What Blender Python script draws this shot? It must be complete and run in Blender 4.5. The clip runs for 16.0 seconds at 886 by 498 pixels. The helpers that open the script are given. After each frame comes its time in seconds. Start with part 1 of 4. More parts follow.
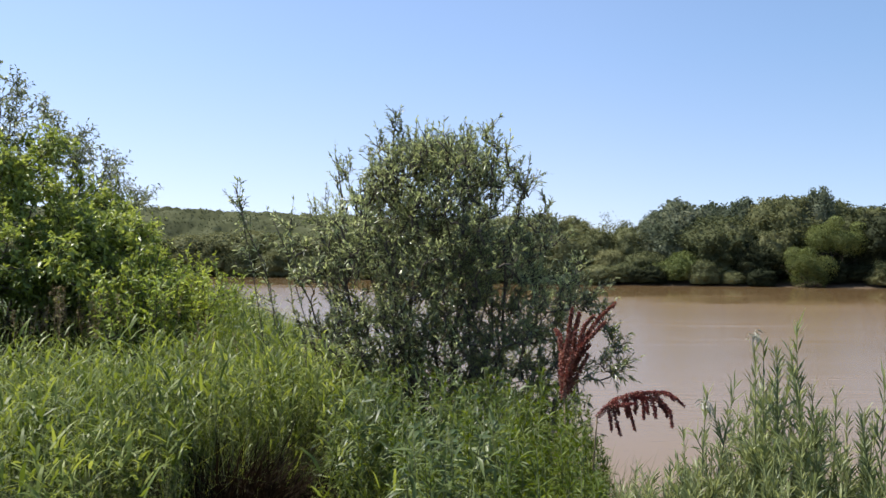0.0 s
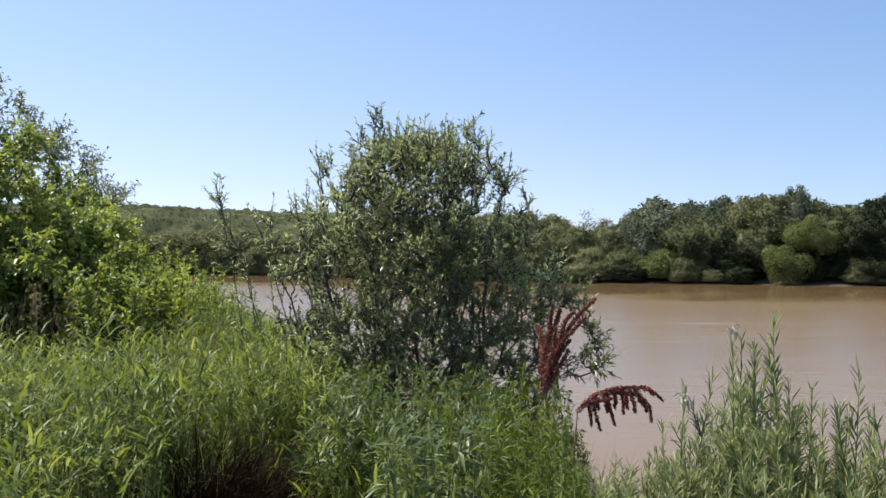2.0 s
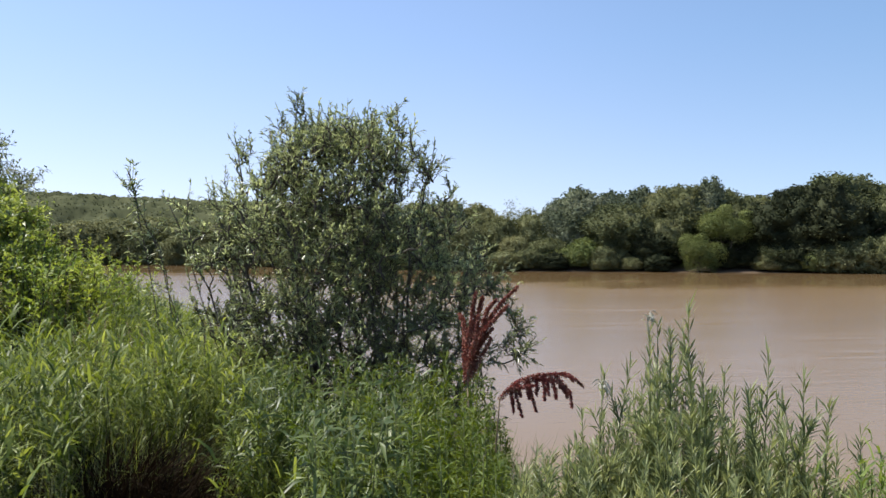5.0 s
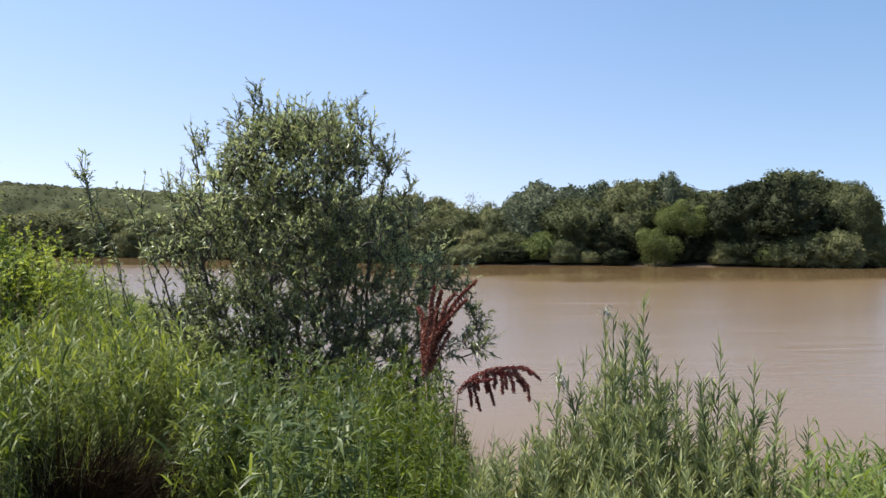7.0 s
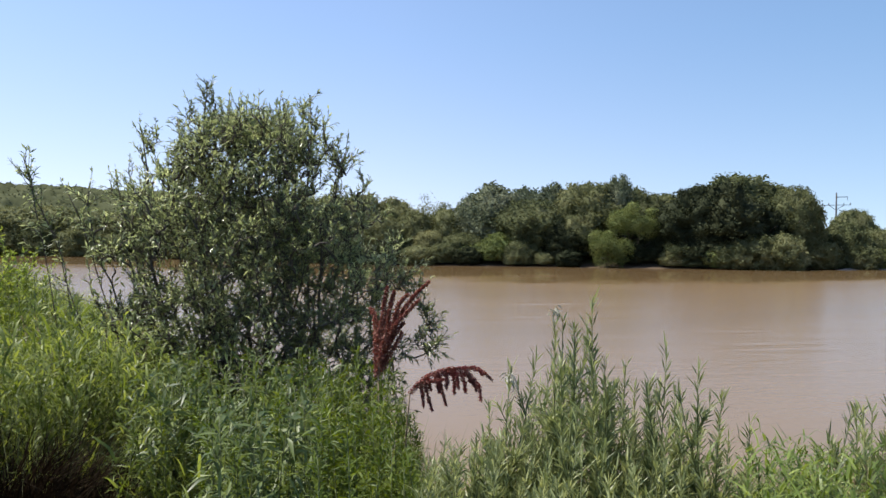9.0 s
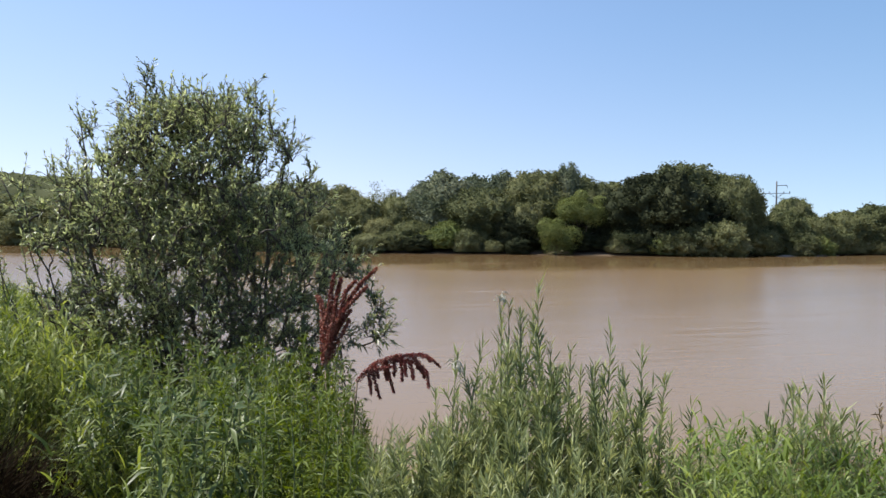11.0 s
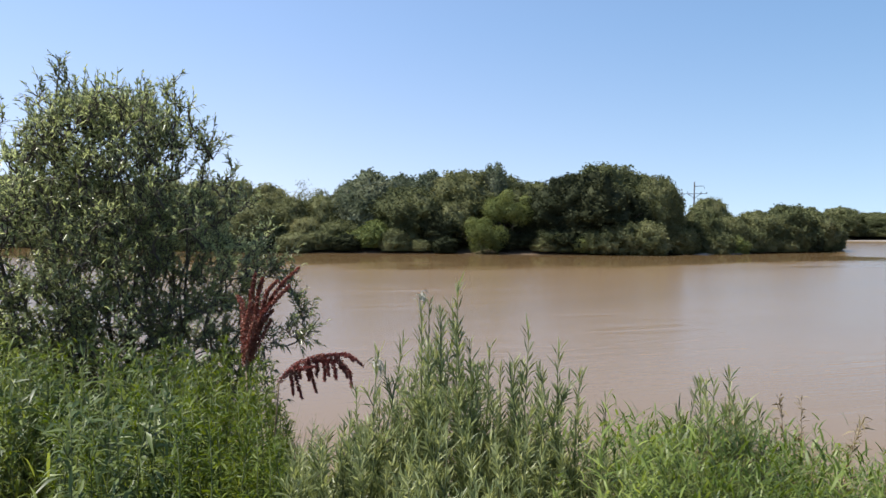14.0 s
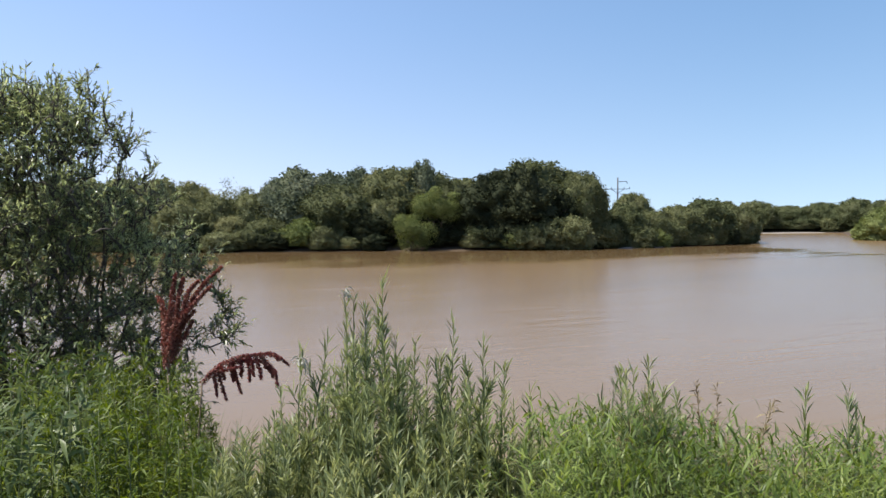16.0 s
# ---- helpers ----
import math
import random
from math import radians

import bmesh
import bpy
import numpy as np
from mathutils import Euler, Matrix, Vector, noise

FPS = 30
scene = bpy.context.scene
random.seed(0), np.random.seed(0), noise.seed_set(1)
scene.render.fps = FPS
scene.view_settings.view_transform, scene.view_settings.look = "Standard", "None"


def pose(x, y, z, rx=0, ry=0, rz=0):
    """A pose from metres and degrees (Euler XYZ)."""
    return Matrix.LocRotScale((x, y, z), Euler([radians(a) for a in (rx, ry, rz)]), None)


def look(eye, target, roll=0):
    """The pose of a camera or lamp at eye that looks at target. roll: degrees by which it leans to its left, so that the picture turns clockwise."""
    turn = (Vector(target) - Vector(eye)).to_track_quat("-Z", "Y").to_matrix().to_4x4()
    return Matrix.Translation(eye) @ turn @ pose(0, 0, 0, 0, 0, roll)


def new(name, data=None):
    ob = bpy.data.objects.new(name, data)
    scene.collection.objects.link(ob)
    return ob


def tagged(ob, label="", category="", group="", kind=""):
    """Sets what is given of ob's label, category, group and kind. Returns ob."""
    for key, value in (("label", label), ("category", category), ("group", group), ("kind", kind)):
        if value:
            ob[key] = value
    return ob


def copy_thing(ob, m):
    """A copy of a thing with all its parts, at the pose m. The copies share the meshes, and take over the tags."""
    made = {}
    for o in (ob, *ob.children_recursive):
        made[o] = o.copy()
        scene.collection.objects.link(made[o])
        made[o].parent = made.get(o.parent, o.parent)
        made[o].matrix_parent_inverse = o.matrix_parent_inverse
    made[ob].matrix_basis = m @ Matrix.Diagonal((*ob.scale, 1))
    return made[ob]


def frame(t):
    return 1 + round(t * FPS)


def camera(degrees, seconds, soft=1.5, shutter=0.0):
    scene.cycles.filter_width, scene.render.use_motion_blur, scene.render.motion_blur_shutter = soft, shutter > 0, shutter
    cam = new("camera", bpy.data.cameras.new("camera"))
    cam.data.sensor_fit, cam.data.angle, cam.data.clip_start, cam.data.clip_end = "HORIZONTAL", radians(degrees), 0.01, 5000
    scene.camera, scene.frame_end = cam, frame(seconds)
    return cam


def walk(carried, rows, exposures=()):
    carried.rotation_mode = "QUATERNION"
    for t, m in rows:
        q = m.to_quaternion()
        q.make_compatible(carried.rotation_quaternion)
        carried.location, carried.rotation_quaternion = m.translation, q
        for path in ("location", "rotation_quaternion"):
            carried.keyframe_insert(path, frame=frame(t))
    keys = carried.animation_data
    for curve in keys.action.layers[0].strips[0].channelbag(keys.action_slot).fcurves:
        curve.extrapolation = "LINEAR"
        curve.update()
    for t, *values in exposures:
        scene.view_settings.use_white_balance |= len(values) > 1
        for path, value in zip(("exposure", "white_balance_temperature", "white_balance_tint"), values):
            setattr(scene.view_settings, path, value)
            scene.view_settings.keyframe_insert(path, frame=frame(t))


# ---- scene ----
# The water lies at z = 0, the eye 4 m above it; +y is the way the camera first looks.
cam = camera(58.32, 16.0)
# seconds, x, y, z from the first stand, yaw, pitch, roll
PATH = [
    (0, 0.000, 0.000, 0.000, -0.05, 0.45, 0.12),
    (0.5, -0.002, 0.003, -0.004, -0.09, 0.32, 0.06),
    (1, 0.000, 0.001, -0.005, -0.28, 0.42, 0.10),
    (1.5, -0.001, -0.001, -0.007, -0.63, 0.44, 0.09),
    (2, 0.000, -0.002, -0.008, -1.42, 0.30, 0.09),
    (2.5, 0.001, 0.004, -0.006, -2.90, 0.16, 0.02),
    (3, 0.004, 0.012, -0.006, -3.75, 0.02, 0.12),
    (3.5, 0.005, 0.020, -0.008, -4.68, -0.27, 0.02),
    (4, 0.008, 0.022, -0.010, -5.54, -0.37, 0.14),
    (6.5, 0.019, 0.030, -0.008, -8.69, -0.88, -0.04),
    (7, 0.020, 0.028, -0.007, -9.64, -1.01, -0.08),
    (7.5, 0.020, 0.028, -0.007, -10.57, -1.00, -0.30),
    (8, 0.020, 0.022, -0.008, -11.12, -0.82, -0.34),
    (8.5, 0.021, 0.018, -0.008, -11.97, -0.71, -0.23),
    (9, 0.024, 0.018, -0.007, -12.93, -0.94, -0.45),
    (11.5, 0.041, 0.032, -0.013, -17.06, -1.84, -0.38),
    (12, 0.043, 0.032, -0.014, -17.66, -1.77, -0.39),
    (12.5, 0.048, 0.032, -0.015, -18.96, -1.79, -0.21),
    (13, 0.052, 0.031, -0.015, -19.76, -1.76, -0.23),
    (13.5, 0.053, 0.022, -0.014, -20.83, -1.89, -0.21),
    (14, 0.053, 0.012, -0.012, -21.72, -1.81, -0.41),
    (14.5, 0.055, 0.010, -0.012, -22.93, -1.76, -0.22),
    (15, 0.057, 0.010, -0.014, -24.31, -1.60, 0.01),
    (15.5, 0.065, 0.010, -0.015, -25.69, -1.73, 0.20),
    (16, 0.066, 0.008, -0.016, -26.84, -2.02, 0.22),
]
EYE = 4.0
walk(cam, [(t, pose(x, y, EYE + z, 90 + p, r, yw)) for t, x, y, z, yw, p, r in PATH])

# ---- sky and sun ----
SUN_AZ, SUN_EL = -64.0, 59.0          # degrees clockwise from +y, and above the horizon
world = bpy.data.worlds.new("summer_sky")
scene.world = world
world.use_nodes = True
wn = world.node_tree
sky = wn.nodes.new("ShaderNodeTexSky")
sky.sky_type, sky.sun_disc = "NISHITA", False
sky.sun_elevation, sky.sun_rotation = radians(SUN_EL), radians(SUN_AZ)
sky.air_density, sky.dust_density, sky.ozone_density = 1.0, 0.0, 1.4
wn.nodes["Background"].inputs[1].default_value = 0.130
# the low sky is looked up somewhat higher, for clear dry air with little whitening at the horizon
where = wn.nodes.new("ShaderNodeTexCoord")
lift = wn.nodes.new("ShaderNodeMapping")
lift.inputs["Location"].default_value, lift.inputs["Scale"].default_value = (0, 0, 0.12), (1, 1, 0.85)
level = wn.nodes.new("ShaderNodeVectorMath")
level.operation = "NORMALIZE"
wn.links.new(where.outputs["Generated"], lift.inputs["Vector"])
wn.links.new(lift.outputs[0], level.inputs[0])
wn.links.new(level.outputs[0], sky.inputs["Vector"])
haze = wn.nodes.new("ShaderNodeMixRGB")
haze.blend_type, haze.inputs[0].default_value = "MULTIPLY", 1.0
height = wn.nodes.new("ShaderNodeSeparateXYZ")
wn.links.new(where.outputs["Generated"], height.inputs[0])


def sky_tone(axis, low, high, stops):
    """A tint that changes along one axis of the sky."""
    span, tint = wn.nodes.new("ShaderNodeMapRange"), wn.nodes.new("ShaderNodeValToRGB")
    span.inputs["From Min"].default_value, span.inputs["From Max"].default_value = low, high
    tint.color_ramp.elements[0].color, tint.color_ramp.elements[1].color = (*stops[0], 1), (*stops[-1], 1)
    for k, c in enumerate(stops[1:-1]):
        tint.color_ramp.elements.new((k + 1) / (len(stops) - 1)).color = (*c, 1)
    wn.links.new(height.outputs[axis], span.inputs["Value"])
    wn.links.new(span.outputs[0], tint.inputs[0])
    return tint


# pinkish dust low down, brighter towards the sun's side
dust, glare = sky_tone("Z", 0.0, 0.24, ((1.11, 0.965, 0.93), (1.0, 1.0, 1.0))), sky_tone("X", -0.45, 0.75, ((1.22, 1.05, 1.02), (1.15, 1.04, 1.03), (0.90, 0.945, 0.955)))
both = wn.nodes.new("ShaderNodeMixRGB")
both.blend_type, both.inputs[0].default_value = "MULTIPLY", 1.0
wn.links.new(dust.outputs[0], both.inputs[1])
wn.links.new(glare.outputs[0], both.inputs[2])
wn.links.new(both.outputs[0], haze.inputs[2])
clear = wn.nodes.new("ShaderNodeHueSaturation")
clear.inputs["Saturation"].default_value = 1.04
wn.links.new(sky.outputs[0], clear.inputs["Color"])
wn.links.new(clear.outputs[0], haze.inputs[1])
wn.links.new(haze.outputs[0], wn.nodes["Background"].inputs[0])
sun = new("sun", bpy.data.lights.new("sun", "SUN"))
sun.data.energy, sun.data.angle, sun.data.color = 5.0, radians(0.5), (1.0, 0.95, 0.86)
sa, se = radians(SUN_AZ), radians(SUN_EL)
sun.matrix_world = look((0, 0, 0), (-math.sin(sa) * math.cos(se), -math.cos(sa) * math.cos(se), -math.sin(se)))
scene.view_settings.exposure = 0.56

# ---- materials ----


def material(name):
    m = bpy.data.materials.new(name)
    m.use_nodes = True
    nt = m.node_tree
    return m, nt, nt.nodes["Principled BSDF"], nt.nodes["Material Output"]


def node(nt, kind, **values):
    n = nt.nodes.new(kind)
    for k, v in values.items():
        n.inputs[k.replace("_", " ")].default_value = v
    return n


def ramp(nt, stops):
    n = nt.nodes.new("ShaderNodeValToRGB")
    e = n.color_ramp.elements
    while len(e) < len(stops):
        e.new(0.5)
    for el, (p, c) in zip(e, stops):
        el.position, el.color = p, (*c, 1)
    return n


def leaf_material(name, dark, mid, light, glow=0.35, rough=0.5, patch=0.6, gloss=0.35, vary=1.0, speckle=0.55):
    """Leaf colour varied leaf by leaf and in patches, with light let through."""
    m, nt, bsdf, out = material(name)
    geo = node(nt, "ShaderNodeNewGeometry")
    noise_t = node(nt, "ShaderNodeTexNoise", Scale=patch, Detail=3.0)
    coord = node(nt, "ShaderNodeTexCoord")
    nt.links.new(coord.outputs["Object"], noise_t.inputs["Vector"])
    mix = node(nt, "ShaderNodeMath")
    mix.operation = "MULTIPLY_ADD"
    mix.inputs[1].default_value = speckle
    nt.links.new(geo.outputs["Random Per Island"], mix.inputs[0])
    half = node(nt, "ShaderNodeMath")
    half.operation = "MULTIPLY"
    half.inputs[1].default_value = 1.0 - speckle
    wide = node(nt, "ShaderNodeMapRange")
    wide.inputs["From Min"].default_value, wide.inputs["From Max"].default_value = 0.32, 0.68
    nt.links.new(noise_t.outputs["Fac"], wide.inputs["Value"])
    nt.links.new(wide.outputs[0], half.inputs[0])
    nt.links.new(half.outputs[0], mix.inputs[2])
    col = ramp(nt, [(0.12, dark), (0.5, mid), (0.9, light)])
    nt.links.new(mix.outputs[0], col.inputs[0])
    # each plant a little different from the next
    info = node(nt, "ShaderNodeObjectInfo")
    tone = node(nt, "ShaderNodeMapRange")
    tone.inputs["To Min"].default_value, tone.inputs["To Max"].default_value = 1 - 0.2 * vary, 1 + 0.22 * vary
    nt.links.new(info.outputs["Random"], tone.inputs["Value"])
    turn_hue = node(nt, "ShaderNodeMapRange")
    turn_hue.inputs["To Min"].default_value, turn_hue.inputs["To Max"].default_value = 0.5 + 0.012 * vary, 0.5 - 0.012 * vary
    nt.links.new(info.outputs["Random"], turn_hue.inputs["Value"])
    own = node(nt, "ShaderNodeHueSaturation")
    nt.links.new(tone.outputs[0], own.inputs["Value"])
    nt.links.new(turn_hue.outputs[0], own.inputs["Hue"])
    nt.links.new(col.outputs[0], own.inputs["Color"])
    col = own
    nt.links.new(col.outputs[0], bsdf.inputs["Base Color"])
    bsdf.inputs["Roughness"].default_value = rough
    bsdf.inputs["Specular IOR Level"].default_value = gloss
    tr = node(nt, "ShaderNodeBsdfTranslucent")
    hsv = node(nt, "ShaderNodeHueSaturation", Hue=0.485, Saturation=1.15, Value=1.25)
    nt.links.new(col.outputs[0], hsv.inputs["Color"])
    nt.links.new(hsv.outputs[0], tr.inputs[0])
    sh = node(nt, "ShaderNodeMixShader")
    sh.inputs[0].default_value = glow
    nt.links.new(bsdf.outputs[0], sh.inputs[1])
    nt.links.new(tr.outputs[0], sh.inputs[2])
    nt.links.new(sh.outputs[0], out.inputs[0])
    return m


def bark_material(name, dark, light, scale=30.0):
    m, nt, bsdf, out = material(name)
    coord = node(nt, "ShaderNodeTexCoord")
    tex = node(nt, "ShaderNodeTexNoise", Scale=scale, Detail=5.0, Roughness=0.65)
    nt.links.new(coord.outputs["Object"], tex.inputs["Vector"])
    col = ramp(nt, [(0.3, dark), (0.7, light)])
    nt.links.new(tex.outputs["Fac"], col.inputs[0])
    nt.links.new(col.outputs[0], bsdf.inputs["Base Color"])
    bump = node(nt, "ShaderNodeBump", Strength=0.5, Distance=0.01)
    nt.links.new(tex.outputs["Fac"], bump.inputs["Height"])
    nt.links.new(bump.outputs[0], bsdf.inputs["Normal"])
    bsdf.inputs["Roughness"].default_value = 0.85
    return m


def ground_material():
    m, nt, bsdf, out = material("ground_soil_and_turf")
    coord = node(nt, "ShaderNodeTexCoord")
    big = node(nt, "ShaderNodeTexNoise", Scale=0.12, Detail=6.0, Roughness=0.6)
    fine = node(nt, "ShaderNodeTexNoise", Scale=9.0, Detail=6.0, Roughness=0.7)
    for n in (big, fine):
        nt.links.new(coord.outputs["Object"], n.inputs["Vector"])
    a = ramp(nt, [(0.3, (0.06, 0.055, 0.025)), (0.5, (0.085, 0.12, 0.03)), (0.75, (0.15, 0.20, 0.05))])
    b = ramp(nt, [(0.3, (0.4, 0.4, 0.4)), (0.75, (1.0, 1.0, 1.0))])
    nt.links.new(big.outputs["Fac"], a.inputs[0])
    nt.links.new(fine.outputs["Fac"], b.inputs[0])
    mul = nt.nodes.new("ShaderNodeMixRGB")
    mul.blend_type = "MULTIPLY"
    mul.inputs[0].default_value = 0.8
    nt.links.new(a.outputs[0], mul.inputs[1])
    nt.links.new(b.outputs[0], mul.inputs[2])
    sep = node(nt, "ShaderNodeSeparateXYZ")
    nt.links.new(coord.outputs["Object"], sep.inputs[0])
    wet = ramp(nt, [(0.3, (1.0, 1.0, 1.0)), (0.9, (0.0, 0.0, 0.0))])      # bare mud up to about half a metre over the water
    nt.links.new(sep.outputs["Z"], wet.inputs[0])
    mud = nt.nodes.new("ShaderNodeMixRGB")
    nt.links.new(wet.outputs[0], mud.inputs[0])
    nt.links.new(mul.outputs[0], mud.inputs[1])
    mud.inputs[2].default_value = (0.075, 0.05, 0.03, 1)
    nt.links.new(mud.outputs[0], bsdf.inputs["Base Color"])
    bump = node(nt, "ShaderNodeBump", Strength=0.8, Distance=0.05)
    nt.links.new(fine.outputs["Fac"], bump.inputs["Height"])
    nt.links.new(bump.outputs[0], bsdf.inputs["Normal"])
    bsdf.inputs["Roughness"].default_value = 0.95
    return m


def water_material():
    """Silt-laden river water: opaque brown under a rippled surface."""
    m, nt, bsdf, out = material("silty_river_water")
    coord = node(nt, "ShaderNodeTexCoord")
    stretch = node(nt, "ShaderNodeMapping")
    stretch.inputs["Rotation"].default_value = (0, 0, radians(28))
    stretch.inputs["Scale"].default_value = (0.26, 1.0, 1.0)
    nt.links.new(coord.outputs["Object"], stretch.inputs["Vector"])
    silt = node(nt, "ShaderNodeTexNoise", Scale=0.06, Detail=4.0, Roughness=0.55, Distortion=1.2)
    swirl = node(nt, "ShaderNodeTexNoise", Scale=0.35, Detail=3.0, Roughness=0.55, Distortion=1.5)
    ripple = node(nt, "ShaderNodeTexNoise", Scale=5.0, Detail=4.0, Roughness=0.6)
    for n in (silt, swirl, ripple):
        nt.links.new(stretch.outputs[0], n.inputs["Vector"])
    col = ramp(nt, [(0.3, (0.192, 0.124, 0.058)), (0.7, (0.230, 0.150, 0.074))])
    nt.links.new(silt.outputs["Fac"], col.inputs[0])
    nt.links.new(col.outputs[0], bsdf.inputs["Base Color"])
    # how far out from the sheltering far bank: bank line over x, then the gap to it, blurred by the silt's swirls
    sep = node(nt, "ShaderNodeSeparateXYZ")
    nt.links.new(coord.outputs["Object"], sep.inputs[0])

    def calc(kind, a, b, c=None):
        n = nt.nodes.new("ShaderNodeMath")
        n.operation = kind
        for k, q in enumerate((a, b) if c is None else (a, b, c)):
            if isinstance(q, (int, float)):
                n.inputs[k].default_value = q
            else:
                nt.links.new(q, n.inputs[k])
        return n.outputs[0]

    x, y = sep.outputs["X"], sep.outputs["Y"]
    off = calc("SUBTRACT", 17.0, x)
    bank = calc("MULTIPLY_ADD", calc("MAXIMUM", off, 0.0), 0.87, calc("MULTIPLY_ADD", calc("MINIMUM", off, 0.0), 0.17, 107.0))
    gap = calc("ADD", calc("SUBTRACT", bank, y), calc("MULTIPLY_ADD", silt.outputs["Fac"], 46.0, -23.0))
    gap = calc("ADD", gap, calc("MULTIPLY_ADD", swirl.outputs["Fac"], 24.0, -12.0))
    open_water = node(nt, "ShaderNodeMapRange")            # 0 in the lee of the trees, 1 out on the breezy river
    open_water.interpolation_type = "SMOOTHSTEP"
    open_water.inputs["From Min"].default_value, open_water.inputs["From Max"].default_value = 28.0, 42.0
    gap = calc("ADD", gap, calc("MULTIPLY", calc("MAXIMUM", calc("SUBTRACT", x, 84.0), 0.0), 2.0))    # the bend lies open to the wind
    nt.links.new(gap, open_water.inputs["Value"])
    b1 = node(nt, "ShaderNodeBump", Distance=0.17)
    calm = node(nt, "ShaderNodeMapRange")                  # ruffled streaks between calm stretches
    calm.inputs["From Min"].default_value, calm.inputs["From Max"].default_value = 0.44, 0.66
    calm.inputs["To Min"].default_value, calm.inputs["To Max"].default_value = 0.05, 0.6
    nt.links.new(silt.outputs["Fac"], calm.inputs["Value"])
    lee = calc("MULTIPLY_ADD", open_water.outputs[0], 0.8, 0.2)
    nt.links.new(calc("MULTIPLY", calm.outputs[0], lee), b1.inputs["Strength"])
    b2 = node(nt, "ShaderNodeBump", Distance=0.03)
    nt.links.new(calc("MULTIPLY", lee, 0.24), b2.inputs["Strength"])
    nt.links.new(swirl.outputs["Fac"], b1.inputs["Height"])
    nt.links.new(ripple.outputs["Fac"], b2.inputs["Height"])
    nt.links.new(b1.outputs[0], b2.inputs["Normal"])
    nt.links.new(b2.outputs[0], bsdf.inputs["Normal"])
    rough = node(nt, "ShaderNodeMapRange")
    rough.inputs["To Min"].default_value, rough.inputs["To Max"].default_value = 0.05, 0.21
    nt.links.new(open_water.outputs[0], rough.inputs["Value"])
    nt.links.new(rough.outputs[0], bsdf.inputs["Roughness"])
    bsdf.inputs["IOR"].default_value = 1.33
    bsdf.inputs["Specular IOR Level"].default_value = 0.5
    return m


def plain_material(name, color, rough=0.7, metal=0.0, scale=40.0, spread=0.25):
    m, nt, bsdf, out = material(name)
    coord = node(nt, "ShaderNodeTexCoord")
    tex = node(nt, "ShaderNodeTexNoise", Scale=scale, Detail=5.0)
    nt.links.new(coord.outputs["Object"], tex.inputs["Vector"])
    lo, hi = [tuple(c * k for c in color) for k in (1 - spread, 1 + spread)]
    col = ramp(nt, [(0.3, lo), (0.7, hi)])
    nt.links.new(tex.outputs["Fac"], col.inputs[0])
    nt.links.new(col.outputs[0], bsdf.inputs["Base Color"])
    bsdf.inputs["Roughness"].default_value, bsdf.inputs["Metallic"].default_value = rough, metal
    return m


GROUND, WATER = ground_material(), water_material()
SAND = plain_material("pale_river_sand", (0.25, 0.22, 0.185), 0.95, scale=3.0)
BARK = bark_material("grey_brown_bark", (0.035, 0.026, 0.02), (0.12, 0.095, 0.075))
STALK = bark_material("green_stalk", (0.06, 0.08, 0.03), (0.14, 0.16, 0.06))
DRY_STALK = bark_material("dry_stalk", (0.14, 0.10, 0.06), (0.30, 0.23, 0.14))
WILLOW_LEAF = leaf_material("willow_leaf", (0.050, 0.061, 0.028), (0.221, 0.259, 0.119), (0.500, 0.551, 0.290), 0.55, rough=0.32, patch=1.5, gloss=0.8, vary=0.0)
SALLOW_LEAF = leaf_material("sallow_leaf", (0.099, 0.138, 0.036), (0.224, 0.285, 0.071), (0.417, 0.478, 0.147), 0.45, rough=0.4, patch=1.2, gloss=0.5, vary=0.0)
GREY_LEAF = leaf_material("grey_willow_leaf", (0.090, 0.110, 0.060), (0.190, 0.220, 0.120), (0.340, 0.370, 0.220), 0.38, rough=0.38, patch=1.2, gloss=0.6, vary=0.0)
SHRUB_LEAF = leaf_material("shrub_leaf", (0.152, 0.206, 0.040), (0.250, 0.320, 0.066), (0.400, 0.481, 0.130), 0.45, patch=2.0)
GRASS_LEAF = leaf_material("grass_blade", (0.074, 0.104, 0.023), (0.177, 0.225, 0.049), (0.383, 0.435, 0.120), 0.45, rough=0.45, patch=0.9, gloss=0.24, vary=0.0)
GRASS_BRIGHT = leaf_material("bright_grass_blade", (0.059, 0.088, 0.019), (0.142, 0.186, 0.039), (0.311, 0.357, 0.097), 0.45, rough=0.45, patch=1.8, gloss=0.24, vary=0.0)
HERB_LEAF = leaf_material("feathery_herb_leaf", (0.072, 0.108, 0.015), (0.137, 0.185, 0.028), (0.238, 0.285, 0.062), 0.42, patch=1.2)
OSIER_LEAF = leaf_material("osier_leaf", (0.101, 0.123, 0.046), (0.216, 0.250, 0.099), (0.434, 0.458, 0.214), 0.42, rough=0.4, patch=2.5, gloss=0.4)
DOCK_SEED = leaf_material("dock_seed", (0.090, 0.032, 0.021), (0.195, 0.076, 0.047), (0.350, 0.175, 0.110), 0.3, patch=8.0)
EDGE_GRASS = leaf_material("edge_grass_blade", (0.050, 0.080, 0.016), (0.124, 0.176, 0.036), (0.294, 0.350, 0.090), 0.42, rough=0.42, patch=2.2, gloss=0.3, vary=0.0)
DOCK_DARK = leaf_material("ripe_dock_seed", (0.070, 0.020, 0.014), (0.170, 0.050, 0.032), (0.310, 0.125, 0.078), 0.25, patch=8.0)
HILL_CANOPY = leaf_material("hill_canopy", (0.046, 0.052, 0.024), (0.076, 0.084, 0.040), (0.112, 0.118, 0.060), 0.15, rough=0.85, patch=0.06, gloss=0.05, vary=0.0, speckle=0.3)
